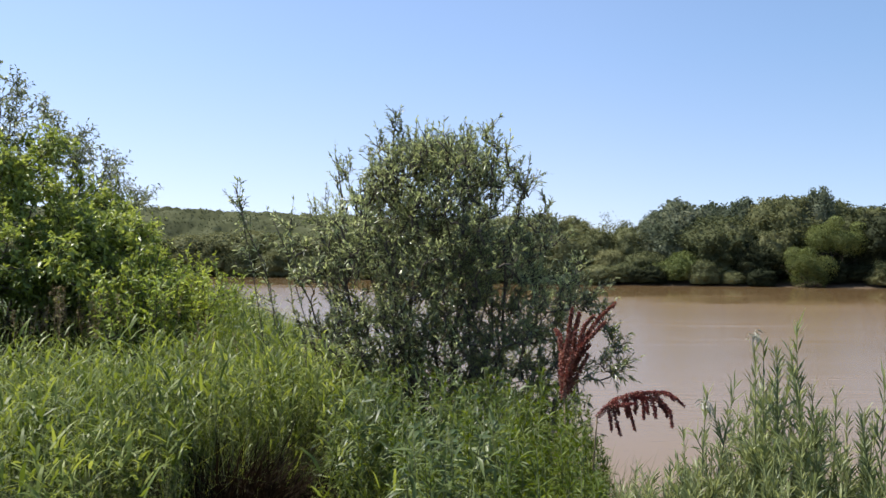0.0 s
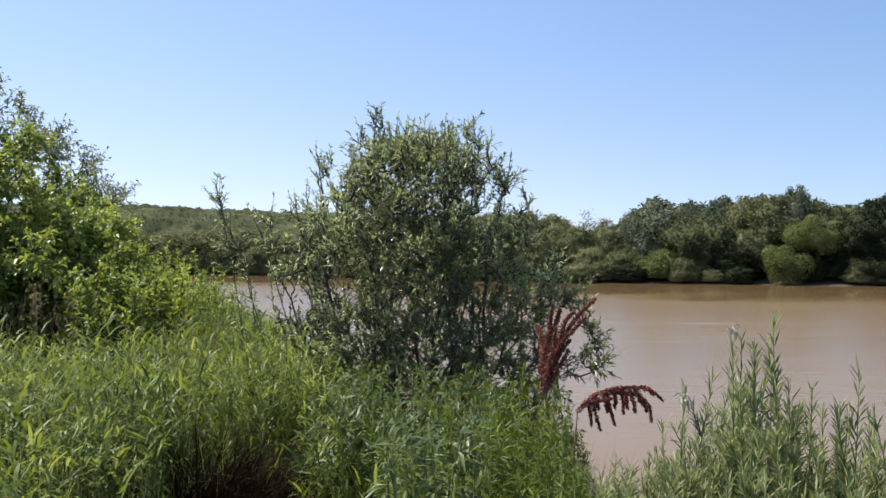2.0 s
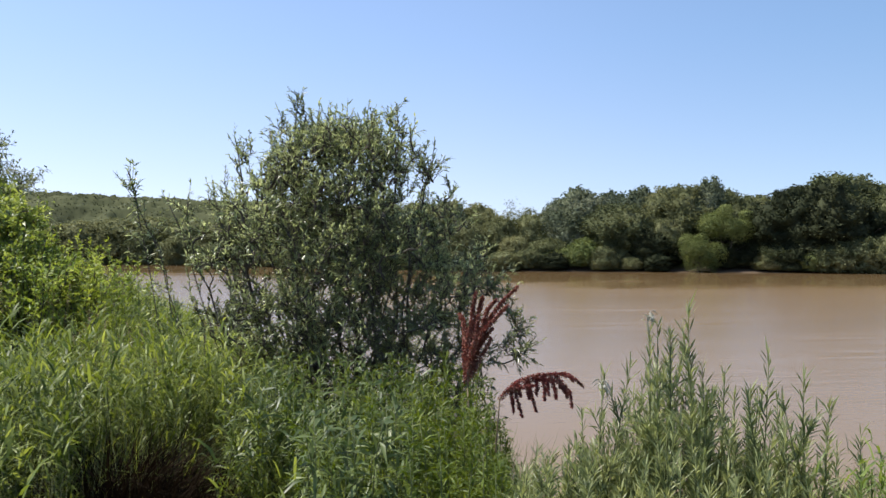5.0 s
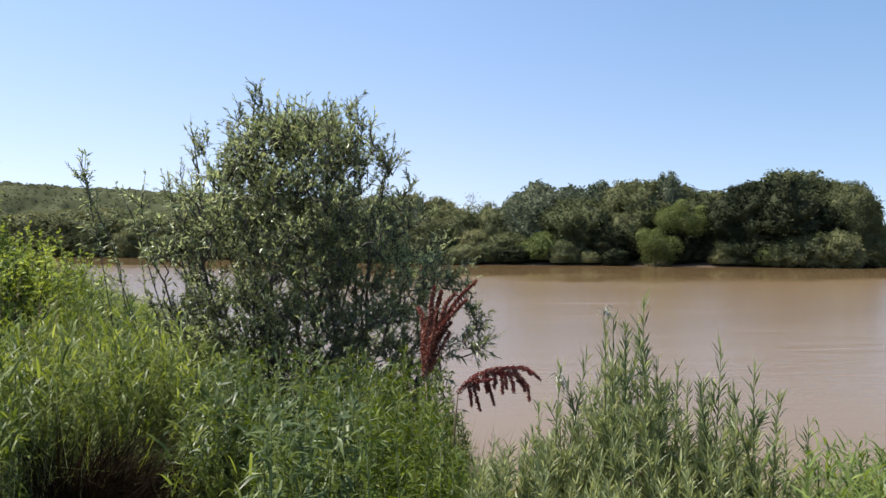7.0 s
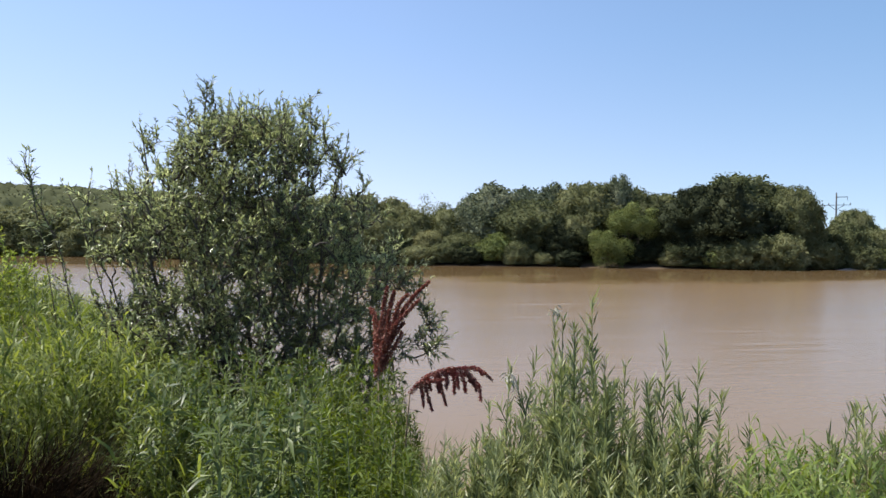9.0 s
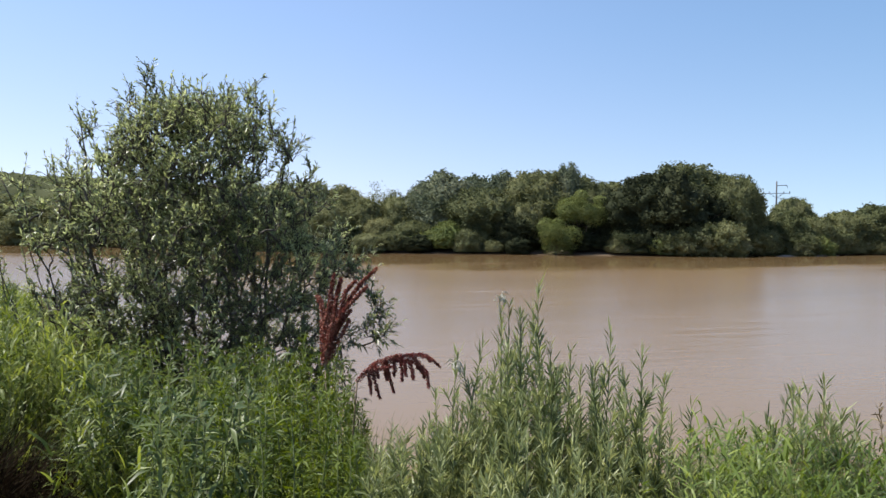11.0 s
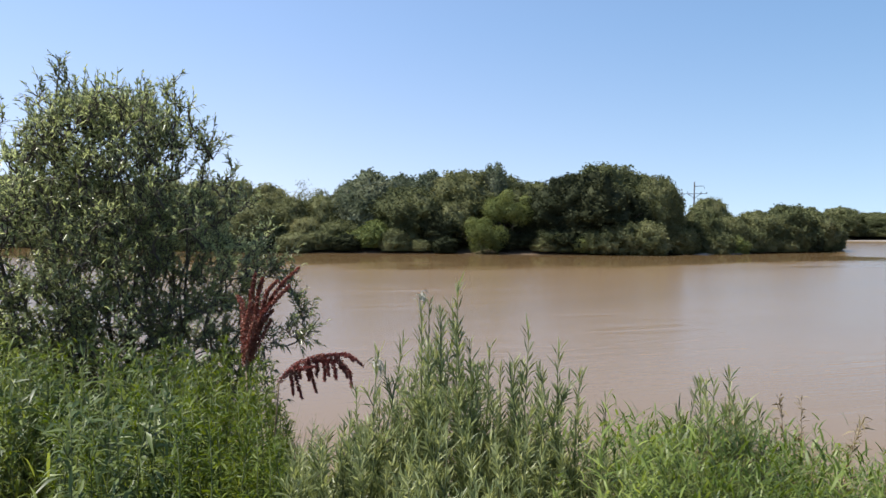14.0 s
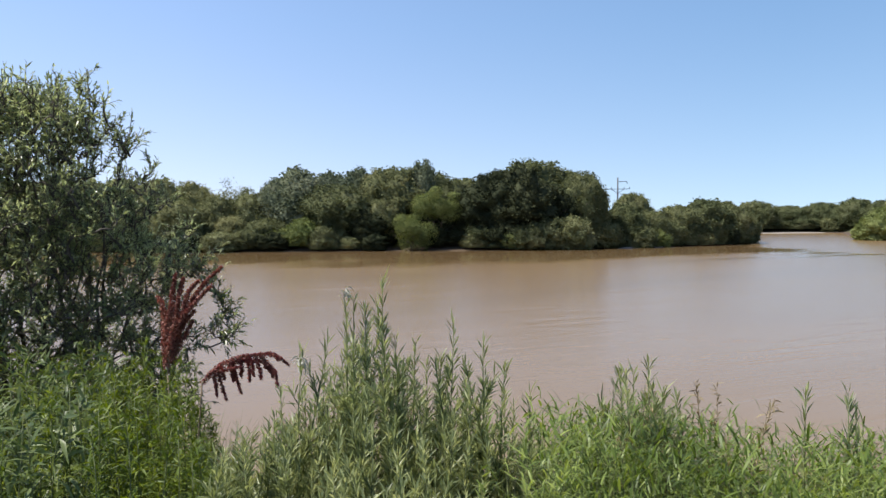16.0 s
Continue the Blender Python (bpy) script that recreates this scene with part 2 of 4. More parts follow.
SEED_GRASS = leaf_material("seeding_grass", (0.14, 0.10, 0.05), (0.24, 0.19, 0.10), (0.36, 0.29, 0.17), 0.25, patch=4.0)
POPLAR_CROWN = leaf_material("poplar_crown", (0.065, 0.085, 0.050), (0.114, 0.134, 0.083), (0.196, 0.213, 0.143), 0.25, rough=0.75, patch=0.25, gloss=0.08, speckle=0.25)
GREEN_CROWN = leaf_material("green_crown", (0.067, 0.077, 0.036), (0.118, 0.131, 0.061), (0.185, 0.190, 0.097), 0.28, rough=0.75, patch=0.25, gloss=0.08, speckle=0.25)
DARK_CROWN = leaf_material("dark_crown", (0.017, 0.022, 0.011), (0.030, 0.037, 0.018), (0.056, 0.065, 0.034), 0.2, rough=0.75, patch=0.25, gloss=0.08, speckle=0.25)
LIGHT_CROWN = leaf_material("light_crown", (0.100, 0.127, 0.041), (0.165, 0.192, 0.067), (0.247, 0.273, 0.108), 0.32, rough=0.75, patch=0.3, gloss=0.08, speckle=0.25)
BALL_CROWN = leaf_material("ball_willow_crown", (0.102, 0.125, 0.041), (0.158, 0.185, 0.063), (0.227, 0.257, 0.097), 0.3, rough=0.75, patch=0.6, gloss=0.08, vary=0.2, speckle=0.2)
OLIVE_CROWN = leaf_material("olive_crown", (0.100, 0.105, 0.049), (0.165, 0.173, 0.080), (0.250, 0.253, 0.130), 0.25, rough=0.75, patch=0.25, gloss=0.08, speckle=0.25)
# dead thatch taken down to near-black: shade inside the grass is in this colour
SHADED_DEAD_GRASS = leaf_material("dead_grass", (0.010, 0.007, 0.004), (0.020, 0.014, 0.008), (0.042, 0.029, 0.017), 0.12, rough=0.85, patch=2.0, gloss=0.04, vary=0.0)
DROOP_LEAF = leaf_material("drooping_herb_leaf", (0.045, 0.070, 0.021), (0.105, 0.144, 0.045), (0.237, 0.285, 0.105), 0.36, rough=0.42, patch=2.0, gloss=0.36)
PALE_LEAF = leaf_material("pale_dead_leaf", (0.3, 0.29, 0.23), (0.42, 0.4, 0.33), (0.55, 0.53, 0.45), 0.3, patch=4.0)
STEEL = plain_material("weathered_pole", (0.05, 0.05, 0.056), 0.6, 0.0)

# ---- mesh building ----
rng = np.random.default_rng(7)


def mesh_of(name, verts, loops, sizes, mat, smooth=False):
    """A mesh from arrays: corner indices one face after another, and each face's corner count."""
    me = bpy.data.meshes.new(name)
    loops, sizes = np.asarray(loops, np.int32).ravel(), np.asarray(sizes, np.int32).ravel()
    me.vertices.add(len(verts))
    me.vertices.foreach_set("co", np.asarray(verts, np.float32).ravel())
    me.loops.add(len(loops))
    me.loops.foreach_set("vertex_index", loops)
    me.polygons.add(len(sizes))
    me.polygons.foreach_set("loop_start", np.concatenate([[0], np.cumsum(sizes)[:-1]]).astype(np.int32))
    me.update(calc_edges=True)
    if smooth:
        me.polygons.foreach_set("use_smooth", np.ones(len(sizes), bool))
    me.materials.append(mat)
    return me


def part(name, me, parent, label="", kind=""):
    ob = new(name, me)
    ob.parent = parent
    return tagged(ob, label, kind=kind)


def thing(name, label, category, m=None, group="", kind=""):
    ob = new(name)
    ob.empty_display_size = 0.1
    if m is not None:
        ob.matrix_basis = m
    return tagged(ob, label, category, group, kind)


def unit(v):
    v = np.asarray(v, float)
    return v / np.maximum(np.linalg.norm(v, axis=-1, keepdims=True), 1e-9)


def leaf_mesh(name, at, way, face, length, width, droop, mat):
    """Lance-shaped leaves: at (n,3), growing along way, their upper side towards face; folded on the midrib and drooping."""
    n = len(at)
    way = unit(way)
    side = unit(np.cross(way, face))
    up = np.cross(side, way)
    L, W = np.broadcast_to(length, n)[:, None], np.broadcast_to(width, n)[:, None]
    D = np.broadcast_to(droop, n)[:, None]
    down = np.array([0, 0, -1.0])
    mid = at + way * L * 0.45 + down * D * L * 0.14
    tip = at + way * L * 0.97 + down * D * L * 0.7
    v = np.stack([at, mid + side * W * 0.5 + up * W * 0.15, mid, mid - side * W * 0.5 + up * W * 0.15, tip], 1).reshape(-1, 3)
    one = np.array([0, 2, 1, 0, 3, 2, 1, 2, 4, 2, 3, 4])
    return mesh_of(name, v, (np.arange(n)[:, None] * 5 + one).ravel(), np.full(4 * n, 3), mat)


def blade_mesh(name, at, lean, length, width, bend, mat, steps=4, rise=(0.03, 0.3)):
    """Grass blades: strips that rise from at, lean and bend over towards lean (n,2)."""
    n = len(at)
    lean3 = np.concatenate([unit(lean), np.zeros((n, 1))], 1)
    side = np.stack([-lean3[:, 1], lean3[:, 0], np.zeros(n)], 1)
    twist = rng.uniform(-0.9, 0.9, n)[:, None]
    side = side * np.cos(twist) + lean3 * np.sin(twist)
    p, rows = at.copy(), []
    seg = np.broadcast_to(length, n)[:, None] / steps
    first = rng.uniform(*rise, n)[:, None]
    bend = np.broadcast_to(bend, n)[:, None]
    for k in range(steps + 1):
        f = k / steps
        w = np.broadcast_to(width, n)[:, None] * 0.5 * (1 - f ** 2.2) * (0.65 + 0.35 * min(1, 3 * f))
        rows += [p + side * w, p - side * w] if k < steps else [p.copy()]
        a = first + bend * f ** 1.6
        p = p + seg * (lean3 * np.sin(a) + np.array([0, 0, 1.0]) * np.cos(a))
    v = np.stack(rows, 1).reshape(-1, 3)
    one = []
    for k in range(steps - 1):
        one += [2 * k, 2 * k + 1, 2 * k + 3, 2 * k + 2]
    one += [2 * steps - 2, 2 * steps - 1, 2 * steps]
    loops = (np.arange(n)[:, None] * (2 * steps + 1) + np.array(one)).ravel()
    return mesh_of(name, v, loops, np.tile([4] * (steps - 1) + [3], n), mat)


def tube_mesh(name, lines, mat, sides=5):
    """Round tapering rods along polylines: (points (k,3), radius at the start, at the end)."""
    V, F, S, base = [], [], [], 0
    ring = np.arange(sides) * 2 * np.pi / sides
    for pts, r0, r1 in lines:
        pts = np.asarray(pts, float)
        k = len(pts)
        t = unit(np.gradient(pts, axis=0))
        ref = np.where(np.abs(t[:, 2:3]) > 0.9, [[1.0, 0, 0]], [[0, 0, 1.0]])
        a = unit(np.cross(t, ref))
        b = np.cross(t, a)
        r = np.linspace(r0, r1, k)[:, None, None]
        V.append((pts[:, None] + r * (np.cos(ring)[None, :, None] * a[:, None] + np.sin(ring)[None, :, None] * b[:, None])).reshape(-1, 3))
        i, j = np.meshgrid(np.arange(k - 1), np.arange(sides), indexing="ij")
        j2 = (j + 1) % sides
        q = np.stack([i * sides + j, i * sides + j2, (i + 1) * sides + j2, (i + 1) * sides + j], -1).reshape(-1, 4) + base
        F.append(q.ravel())
        S.append(np.full(len(q), 4))
        F.append(np.arange(sides) + base + (k - 1) * sides)
        S.append([sides])
        base += k * sides
    return mesh_of(name, np.concatenate(V), np.concatenate(F), np.concatenate(S), mat, smooth=True)


def bough(start, way, length, r, steps=7, wander=0.12, lift=0.0):
    """A wandering line from start along way."""
    pts, p, w = [np.array(start, float)], np.array(start, float), unit(way)
    for _ in range(steps):
        w = unit(w + r.normal(0, wander, 3) + np.array([0, 0, lift]))
        p = p + w * length / steps
        pts.append(p)
    return np.array(pts)


# ---- ground and river ----
RIVER = [(90, -120), (16, -9), (9.5, 0), (7, 4), (4.8, 7), (3.2, 10), (1.5, 16), (-3, 28), (-14, 58), (-45, 110), (-115, 185), (-190, 300),
         (-110, 215), (-44, 160), (-30, 150), (-8, 127), (17, 107), (45, 97), (57, 91), (74, 91), (99, 93), (111, 101),
         (124, 124), (184, 166), (211, 157), (176, 128), (146, 100), (138, 60), (150, -10), (170, -120)]


def river_depth(p):
    """Metres from the shoreline, positive over the water, for points (n,2)."""
    best, inside = np.full(len(p), 1e9), np.zeros(len(p), bool)
    for (ax, ay), (bx, by) in zip(RIVER, RIVER[1:] + RIVER[:1]):
        d = np.array([bx - ax, by - ay], float)
        u = np.clip(((p - (ax, ay)) @ d) / (d @ d), 0, 1)
        best = np.minimum(best, np.linalg.norm(p - (ax, ay) - u[:, None] * d, axis=1))
        if ay != by:
            cross = ((ay > p[:, 1]) != (by > p[:, 1])) & (p[:, 0] < (bx - ax) * (p[:, 1] - ay) / (by - ay) + ax)
            inside ^= cross
    return np.where(inside, best, -best)


def ground_z(p):
    p = np.asarray(p, float).reshape(-1, 2)
    d = river_depth(p)
    near = (p[:, 1] < 40 + 0 * d) & (p[:, 0] < 40) | (p[:, 0] * 0.9 + p[:, 1] < 30)
    out = np.clip(-d, 0, None)
    s = np.clip(out / 6.6, 0, 1)
    bank = 2.4 * (s * s * (3 - 2 * s)) ** 0.9
    s2 = np.clip(out / 5.0, 0, 1)
    far = 0.9 * s2 + 1.4 * np.clip(out / 60, 0, 1)
    knoll = np.exp(-((p[:, 0] - 184) / 20) ** 2 - ((p[:, 1] - 112) / 20) ** 2)   # grassy rise on the bend
    far = far + 4.2 * knoll * np.clip(out / 9, 0, 1)
    lumps = 0.06 * np.sin(p[:, 0] * 1.7 + 1) * np.sin(p[:, 1] * 1.3) * s
    return np.where(d > 0, -np.clip(d * 0.35, 0, 2.0) - 0.02, np.where(near, bank + lumps, far + 0.02))


def build_ground():
    radii = np.concatenate([np.linspace(0.4, 14, 60), np.geomspace(14.6, 84, 40), np.linspace(86, 230, 90), np.geomspace(240, 4500, 26)])
    n = 300
    az = np.arange(n) * 2 * np.pi / n
    xy = np.stack([radii[:, None] * np.sin(az), radii[:, None] * np.cos(az)], -1).reshape(-1, 2)
    xy = np.concatenate([xy, [[0, 0]]])
    v = np.column_stack([xy, ground_z(xy)])
    k = len(radii)
    i, j = np.meshgrid(np.arange(k - 1), np.arange(n), indexing="ij")
    q = np.stack([i * n + j, (i + 1) * n + j, (i + 1) * n + (j + 1) % n, i * n + (j + 1) % n], -1).reshape(-1, 4)
    cap = np.stack([np.full(n, k * n), np.arange(n), (np.arange(n) + 1) % n], -1)
    ob = new("ground", mesh_of("ground", v, np.concatenate([q.ravel(), cap.ravel()]), np.concatenate([np.full(len(q), 4), np.full(n, 3)]), GROUND, True))
    return tagged(ob, "dark soil and turf of the river banks", "ground", kind="structure")


def build_water():
    v = [(-400, -160, 0), (300, -160, 0), (300, 330, 0), (-400, 330, 0)]
    return tagged(new("water", mesh_of("water", v, [0, 1, 2, 3], [4], WATER)), "wide muddy brown river with slow ripples", "river", kind="structure")


build_ground()
build_water()

# ---- far trees ----


def lump(fine):
    """A triangulated ball: places and faces."""
    bm = bmesh.new()
    bmesh.ops.create_icosphere(bm, subdivisions=fine, radius=1.0)
    bm.verts.ensure_lookup_table()
    v = np.array([x.co[:] for x in bm.verts])
    f = np.array([[q.index for q in x.verts] for x in bm.faces])
    bm.free()
    return v, f


BALL = lump(4)


def crown_mesh(name, seed, H, W, mat, lobes=34, cards=3200, size=0.42, low=0.08, lobe=0.22, flat=1.0, taper=0.0, sharp=0.0, inner=0.25):
    """A crown of leaf clumps on many overlapping lobes, H tall and W wide, standing on z = 0."""
    r = np.random.default_rng(seed)
    c = []
    while len(c) < lobes:
        u = r.uniform(-1, 1, 3)
        if np.linalg.norm(u) > 1:
            continue
        z = low * H + (u[2] * 0.5 + 0.5) * (1 - low) * H * 0.93
        k = 1 - taper * max(0, u[2])
        c.append((u[0] * W * 0.40 * k, u[1] * W * 0.40 * k, z))
    c = np.array(c)
    R = r.uniform(0.65, 1.25, lobes) * lobe * W
    R = np.minimum(R, np.maximum(0.12 * W, (H - c[:, 2]) * 1.0))
    pick = r.choice(lobes, cards, p=R ** 2 / (R ** 2).sum())
    u = unit(r.normal(0, 1, (cards, 3)) + [0, 0, 0.35])
    rad = np.where(r.random(cards) < inner, r.uniform(0.2, 0.8, cards), r.uniform(0.78, 1.12, cards))
    off = u * (R[pick] * rad)[:, None]
    off[:, 2] *= flat
    p = c[pick] + off
    p[:, 2] = np.clip(p[:, 2], 0.05, None)
    if sharp:
        p += r.normal(0, sharp, p.shape) * (r.random(cards) < 0.3)[:, None]
    grow = np.full(3, 0.5 * W / np.quantile(np.linalg.norm(p[:, :2], axis=1), 0.985))
    grow[2] = H / np.quantile(p[:, 2], 0.998)
    p *= grow
    nrm = unit(u + r.normal(0, 0.38, (cards, 3)))
    a = unit(np.cross(nrm, r.normal(0, 1, (cards, 3))))
    b = np.cross(nrm, a)
    s = (r.uniform(0.5, 1.2, cards) * size)[:, None]
    v = np.stack([p - a * s * 0.6, p + b * s * 0.35 + nrm * s * 0.12, p + a * s * 0.6, p - b * s * 0.35 + nrm * s * 0.1], 1).reshape(-1, 3)
    base = np.arange(cards)[:, None] * 4
    return mesh_of(name, v, (base + np.array([0, 1, 2, 0, 2, 3])).ravel(), np.full(2 * cards, 3), mat)


def full_crown(name, seed, H, W, mat, cards=9000, size=0.26, puff=2.4, deep=0.58, fine=0.32, taper=0.25, layers=0.0, fuzz=0.05, ruffle=0.5, tall=1.0, square=2.4):
    """A dense crown: one billowing body of foliage, covered all over with leaf clumps that stand out from it."""
    r = np.random.default_rng(seed)
    bv, bf = BALL
    off = r.uniform(-50, 50, 3)
    e = (np.abs(bv) ** square).sum(1, keepdims=True) ** (-1 / square)      # somewhat squarer than a ball
    p = bv * e
    p[:, :2] *= (1 - taper * np.clip(p[:, 2:3], 0, 1) ** 1.5)
    q = bv * np.array([1, 1, 1 / tall])
    body = np.empty(len(bv))
    for i, u in enumerate(q):
        n1, n2, n3 = (noise.noise(Vector(u * f + off)) for f in (puff, puff * 2.3, puff * 5.0))
        body[i] = (1 - abs(n1) * 2) * deep * 0.5 + (1 - abs(n2) * 2) * fine * 0.5 + n3 * 0.15
    if layers:
        body += layers * (np.abs(np.sin(p[:, 2] * 9 + 1.5 * np.sin(bv[:, 0] * 4 + off[0]) + np.sin(bv[:, 1] * 5))) - 0.5)
    p *= (0.8 + body)[:, None]
    p[:, :2] *= 0.5 * W / np.quantile(np.linalg.norm(p[:, :2], axis=1), 0.97)
    p[:, 2] = (p[:, 2] + 0.72) / (p[:, 2].max() + 0.72) * (H - size * 0.3)
    p[:, 2] = np.clip(p[:, 2], 0.02, None)
    a, b, c = p[bf[:, 0]], p[bf[:, 1]], p[bf[:, 2]]
    fn = np.cross(b - a, c - a)
    area = np.linalg.norm(fn, axis=1)
    k = r.choice(len(bf), cards, p=area / area.sum())
    u1, u2 = r.random((2, cards, 1))
    fl = u1 + u2 > 1
    u1, u2 = np.where(fl, 1 - u1, u1), np.where(fl, 1 - u2, u2)
    nn = unit(fn[k])
    at = a[k] + (b - a)[k] * u1 + (c - a)[k] * u2 + nn * (np.minimum(r.exponential(fuzz * W * 0.5, (cards, 1)), fuzz * W * 1.1) - 0.02 * W)
    at[:, 2] = np.clip(at[:, 2], 0.05, None)
    nrm = unit(nn + r.normal(0, ruffle, (cards, 3)))
    x = unit(np.cross(nrm, r.normal(0, 1, (cards, 3))))
    y = np.cross(nrm, x)
    s = (r.uniform(0.5, 1.3, cards) * size)[:, None]
    v = np.stack([at - x * s * 0.6 - y * s * 0.4, at + x * s * 0.7, at - x * s * 0.4 + y * s * 0.5 + nrm * s * 0.15], 1).reshape(-1, 3)
    inner = p - unit(p - p.mean(0)) * 0.03 * W
    loops = np.concatenate([np.arange(3 * cards), (bf + len(v)).ravel()])
    return mesh_of(name, np.concatenate([v, inner]), loops, np.full(cards + len(bf), 3), mat)


def trunk_mesh(name, seed, H, W, stems=3):
    r = np.random.default_rng(seed)
    lines = []
    for k in range(stems):
        a = r.uniform(0, 2 * np.pi)
        base = np.array([math.cos(a) * 0.15, math.sin(a) * 0.15, -0.3])
        main = bough(base, (math.cos(a) * 0.25, math.sin(a) * 0.25, 1), H * 0.8, r, 8, 0.09)
        lines.append((main, 0.022 * H / stems ** 0.4, 0.02))
        for q in range(4):
            at = main[2 + q]
            b = r.uniform(0, 2 * np.pi)
            lines.append((bough(at, (math.cos(b), math.sin(b), 0.7), W * 0.4, r, 5, 0.15), 0.006 * H, 0.015))
    return tube_mesh(name, lines, BARK, 5)


SPECIES = {
    "poplar": (POPLAR_CROWN, dict(H=12, W=8.5, size=0.27, cards=11000, puff=2.8, taper=0.3, tall=1.6, fuzz=0.08, ruffle=0.7)),
    "round_tree": (GREEN_CROWN, dict(H=11, W=9, size=0.24, cards=11000, puff=2.4, taper=0.15, ruffle=0.65, fuzz=0.06)),
    "dark_tree": (DARK_CROWN, dict(H=12, W=10, size=0.28, cards=9000, puff=2.2, taper=0.25, layers=0.38, fuzz=0.06, ruffle=0.6)),
    "ball_willow": (BALL_CROWN, dict(H=5, W=5.4, size=0.15, cards=13000, lobes=10, lobe=0.24, low=0.14, inner=0.12, sharp=0.14)),
    "pollard_willow": (BALL_CROWN, dict(H=8.6, W=7.6, size=0.18, cards=14000, lobes=8, lobe=0.22, low=0.5, flat=0.8, inner=0.1, sharp=0.2)),
    "bush": (GREEN_CROWN, dict(H=5, W=6, size=0.2, cards=7000, puff=2.2, taper=0.1, ruffle=0.65, fuzz=0.06)),
    "light_bush": (LIGHT_CROWN, dict(H=4, W=6, size=0.2, cards=7000, puff=2.2, taper=0.5, fuzz=0.06, ruffle=0.6)),
    "olive_tree": (OLIVE_CROWN, dict(H=9, W=7.5, size=0.24, cards=9000, puff=2.5, taper=0.2, fuzz=0.08, tall=1.3, ruffle=0.7)),
    "thin_tree": (OLIVE_CROWN, dict(H=9, W=5, lobes=26, cards=2200, size=0.2, lobe=0.16, low=0.3, sharp=0.35)),
}
LABELS = {
    "poplar": ("silvery green poplar tree standing on the far bank", "tree"),
    "round_tree": ("dense green broadleaf tree on the far bank", "tree"),
    "dark_tree": ("dark green layered tree on the far bank, also set low as shade", "tree"),
    "ball_willow": ("pale green ball-shaped willow at the water's edge", "tree"),
    "pollard_willow": ("pale green round-headed willow above a dark hollow", "tree"),
    "bush": ("green bush overhanging the far waterline", "bush"),
    "light_bush": ("light green bush at the far waterline", "bush"),
    "olive_tree": ("olive green tree in the thicket across the river", "tree"),
    "thin_tree": ("sparse half-bare tree on the far bank", "tree"),
}
MADE = {}


def far_tree(kind, az, dist, top, width, turn):
    """A tree at an azimuth and distance, its top at the given height over the water."""
    variants = 3 if kind != "ball_willow" else 2
    k = int(turn) % variants
    x, y = dist * math.sin(radians(az)), dist * math.cos(radians(az))
    z = max(float(ground_z([(x, y)])[0]), -0.15)
    mat, s = SPECIES[kind]
    sz, sw = (top - z) / s["H"], width / s["W"]
    m = pose(x, y, z, 0, 0, turn * 47.0) @ Matrix.Diagonal((sw, sw, sz, 1))
    if (kind, k) in MADE:
        ob = copy_thing(MADE[kind, k], m)
        ob.matrix_basis = m
        return ob
    label, cat = LABELS[kind]
    ob = thing(kind, label, cat, m, group="trees of the far bank")
    part("trunk", trunk_mesh("trunk", 50 + k, s["H"], s["W"]), ob)
    part("crown", (crown_mesh if "lobes" in s else full_crown)("crown", 300 + 17 * k + len(MADE), mat=mat, **s), ob)
    MADE[kind, k] = ob
    return ob


def far_trees(kind, rows):
    for n, (az, dist, top, width) in enumerate(rows):
        far_tree(kind, az, dist, top, width, n + len(kind))


far_trees("poplar", [(16.6, 117, 12.2, 12), (20.8, 118, 12.3, 11), (25.3, 117, 13.4, 6.5), (18.6, 124, 12.0, 12), (15.2, 122, 10.8, 9)])
far_trees("round_tree", [(19.2, 113, 9.4, 12), (23.2, 117, 12.1, 13), (26.2, 119, 11.6, 12), (36.7, 116, 11.2, 8.5), (33.2, 121, 13.4, 16), (35.2, 122, 12.4, 13), (28.4, 121, 10.6, 11),
                         (40.3, 150, 9.2, 8), (22.2, 112, 7.5, 8)])
# those at 26.3 and 27.6 stand in for shade under the pollard
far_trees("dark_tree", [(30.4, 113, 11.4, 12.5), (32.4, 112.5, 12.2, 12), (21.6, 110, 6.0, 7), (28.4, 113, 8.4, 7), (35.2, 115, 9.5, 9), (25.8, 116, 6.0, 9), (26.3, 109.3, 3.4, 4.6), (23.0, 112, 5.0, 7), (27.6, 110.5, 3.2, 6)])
far_trees("pollard_willow", [(26.6, 110.0, 8.6, 7.4)])
far_trees("ball_willow", [(24.75, 106.5, 4.9, 6.2)])
far_trees("bush", [(34.4, 110, 5.0, 7), (36.0, 110.5, 4.8, 7), (38.0, 116, 4.3, 7), (33.0, 109, 4.2, 6.5), (39.7, 121, 6.5, 8), (41.4, 124, 5.6, 7),
                   (43.2, 131, 6.6, 9), (45.0, 136, 7.6, 10), (46.6, 142, 6.8, 9), (47.6, 148, 5.6, 6), (40.6, 119, 3.6, 6), (42.4, 126, 4.0, 7),
                   (14.4, 112, 4.6, 7), (29.6, 109.5, 3.8, 6), (44.2, 132, 4.4, 7)])
far_trees("light_bush", [(17.0, 110, 4.6, 7.5), (31.8, 108.5, 3.2, 4.5), (14.9, 110, 3.4, 5), (41.8, 122, 3.2, 5), (18.6, 109, 2.8, 4)])
far_trees("olive_tree", [(7.2, 120, 10.4, 9), (9.4, 122, 10.0, 8), (11.0, 117, 8.0, 8), (13.3, 117, 8.2, 8), (8.3, 114, 7.0, 8), (12.0, 113, 5.0, 5.2), (5.0, 126, 10.6, 9), (2.8, 130, 10.6, 9),
                         (14.6, 119, 9.0, 7), (0.4, 134, 10.6, 10)])
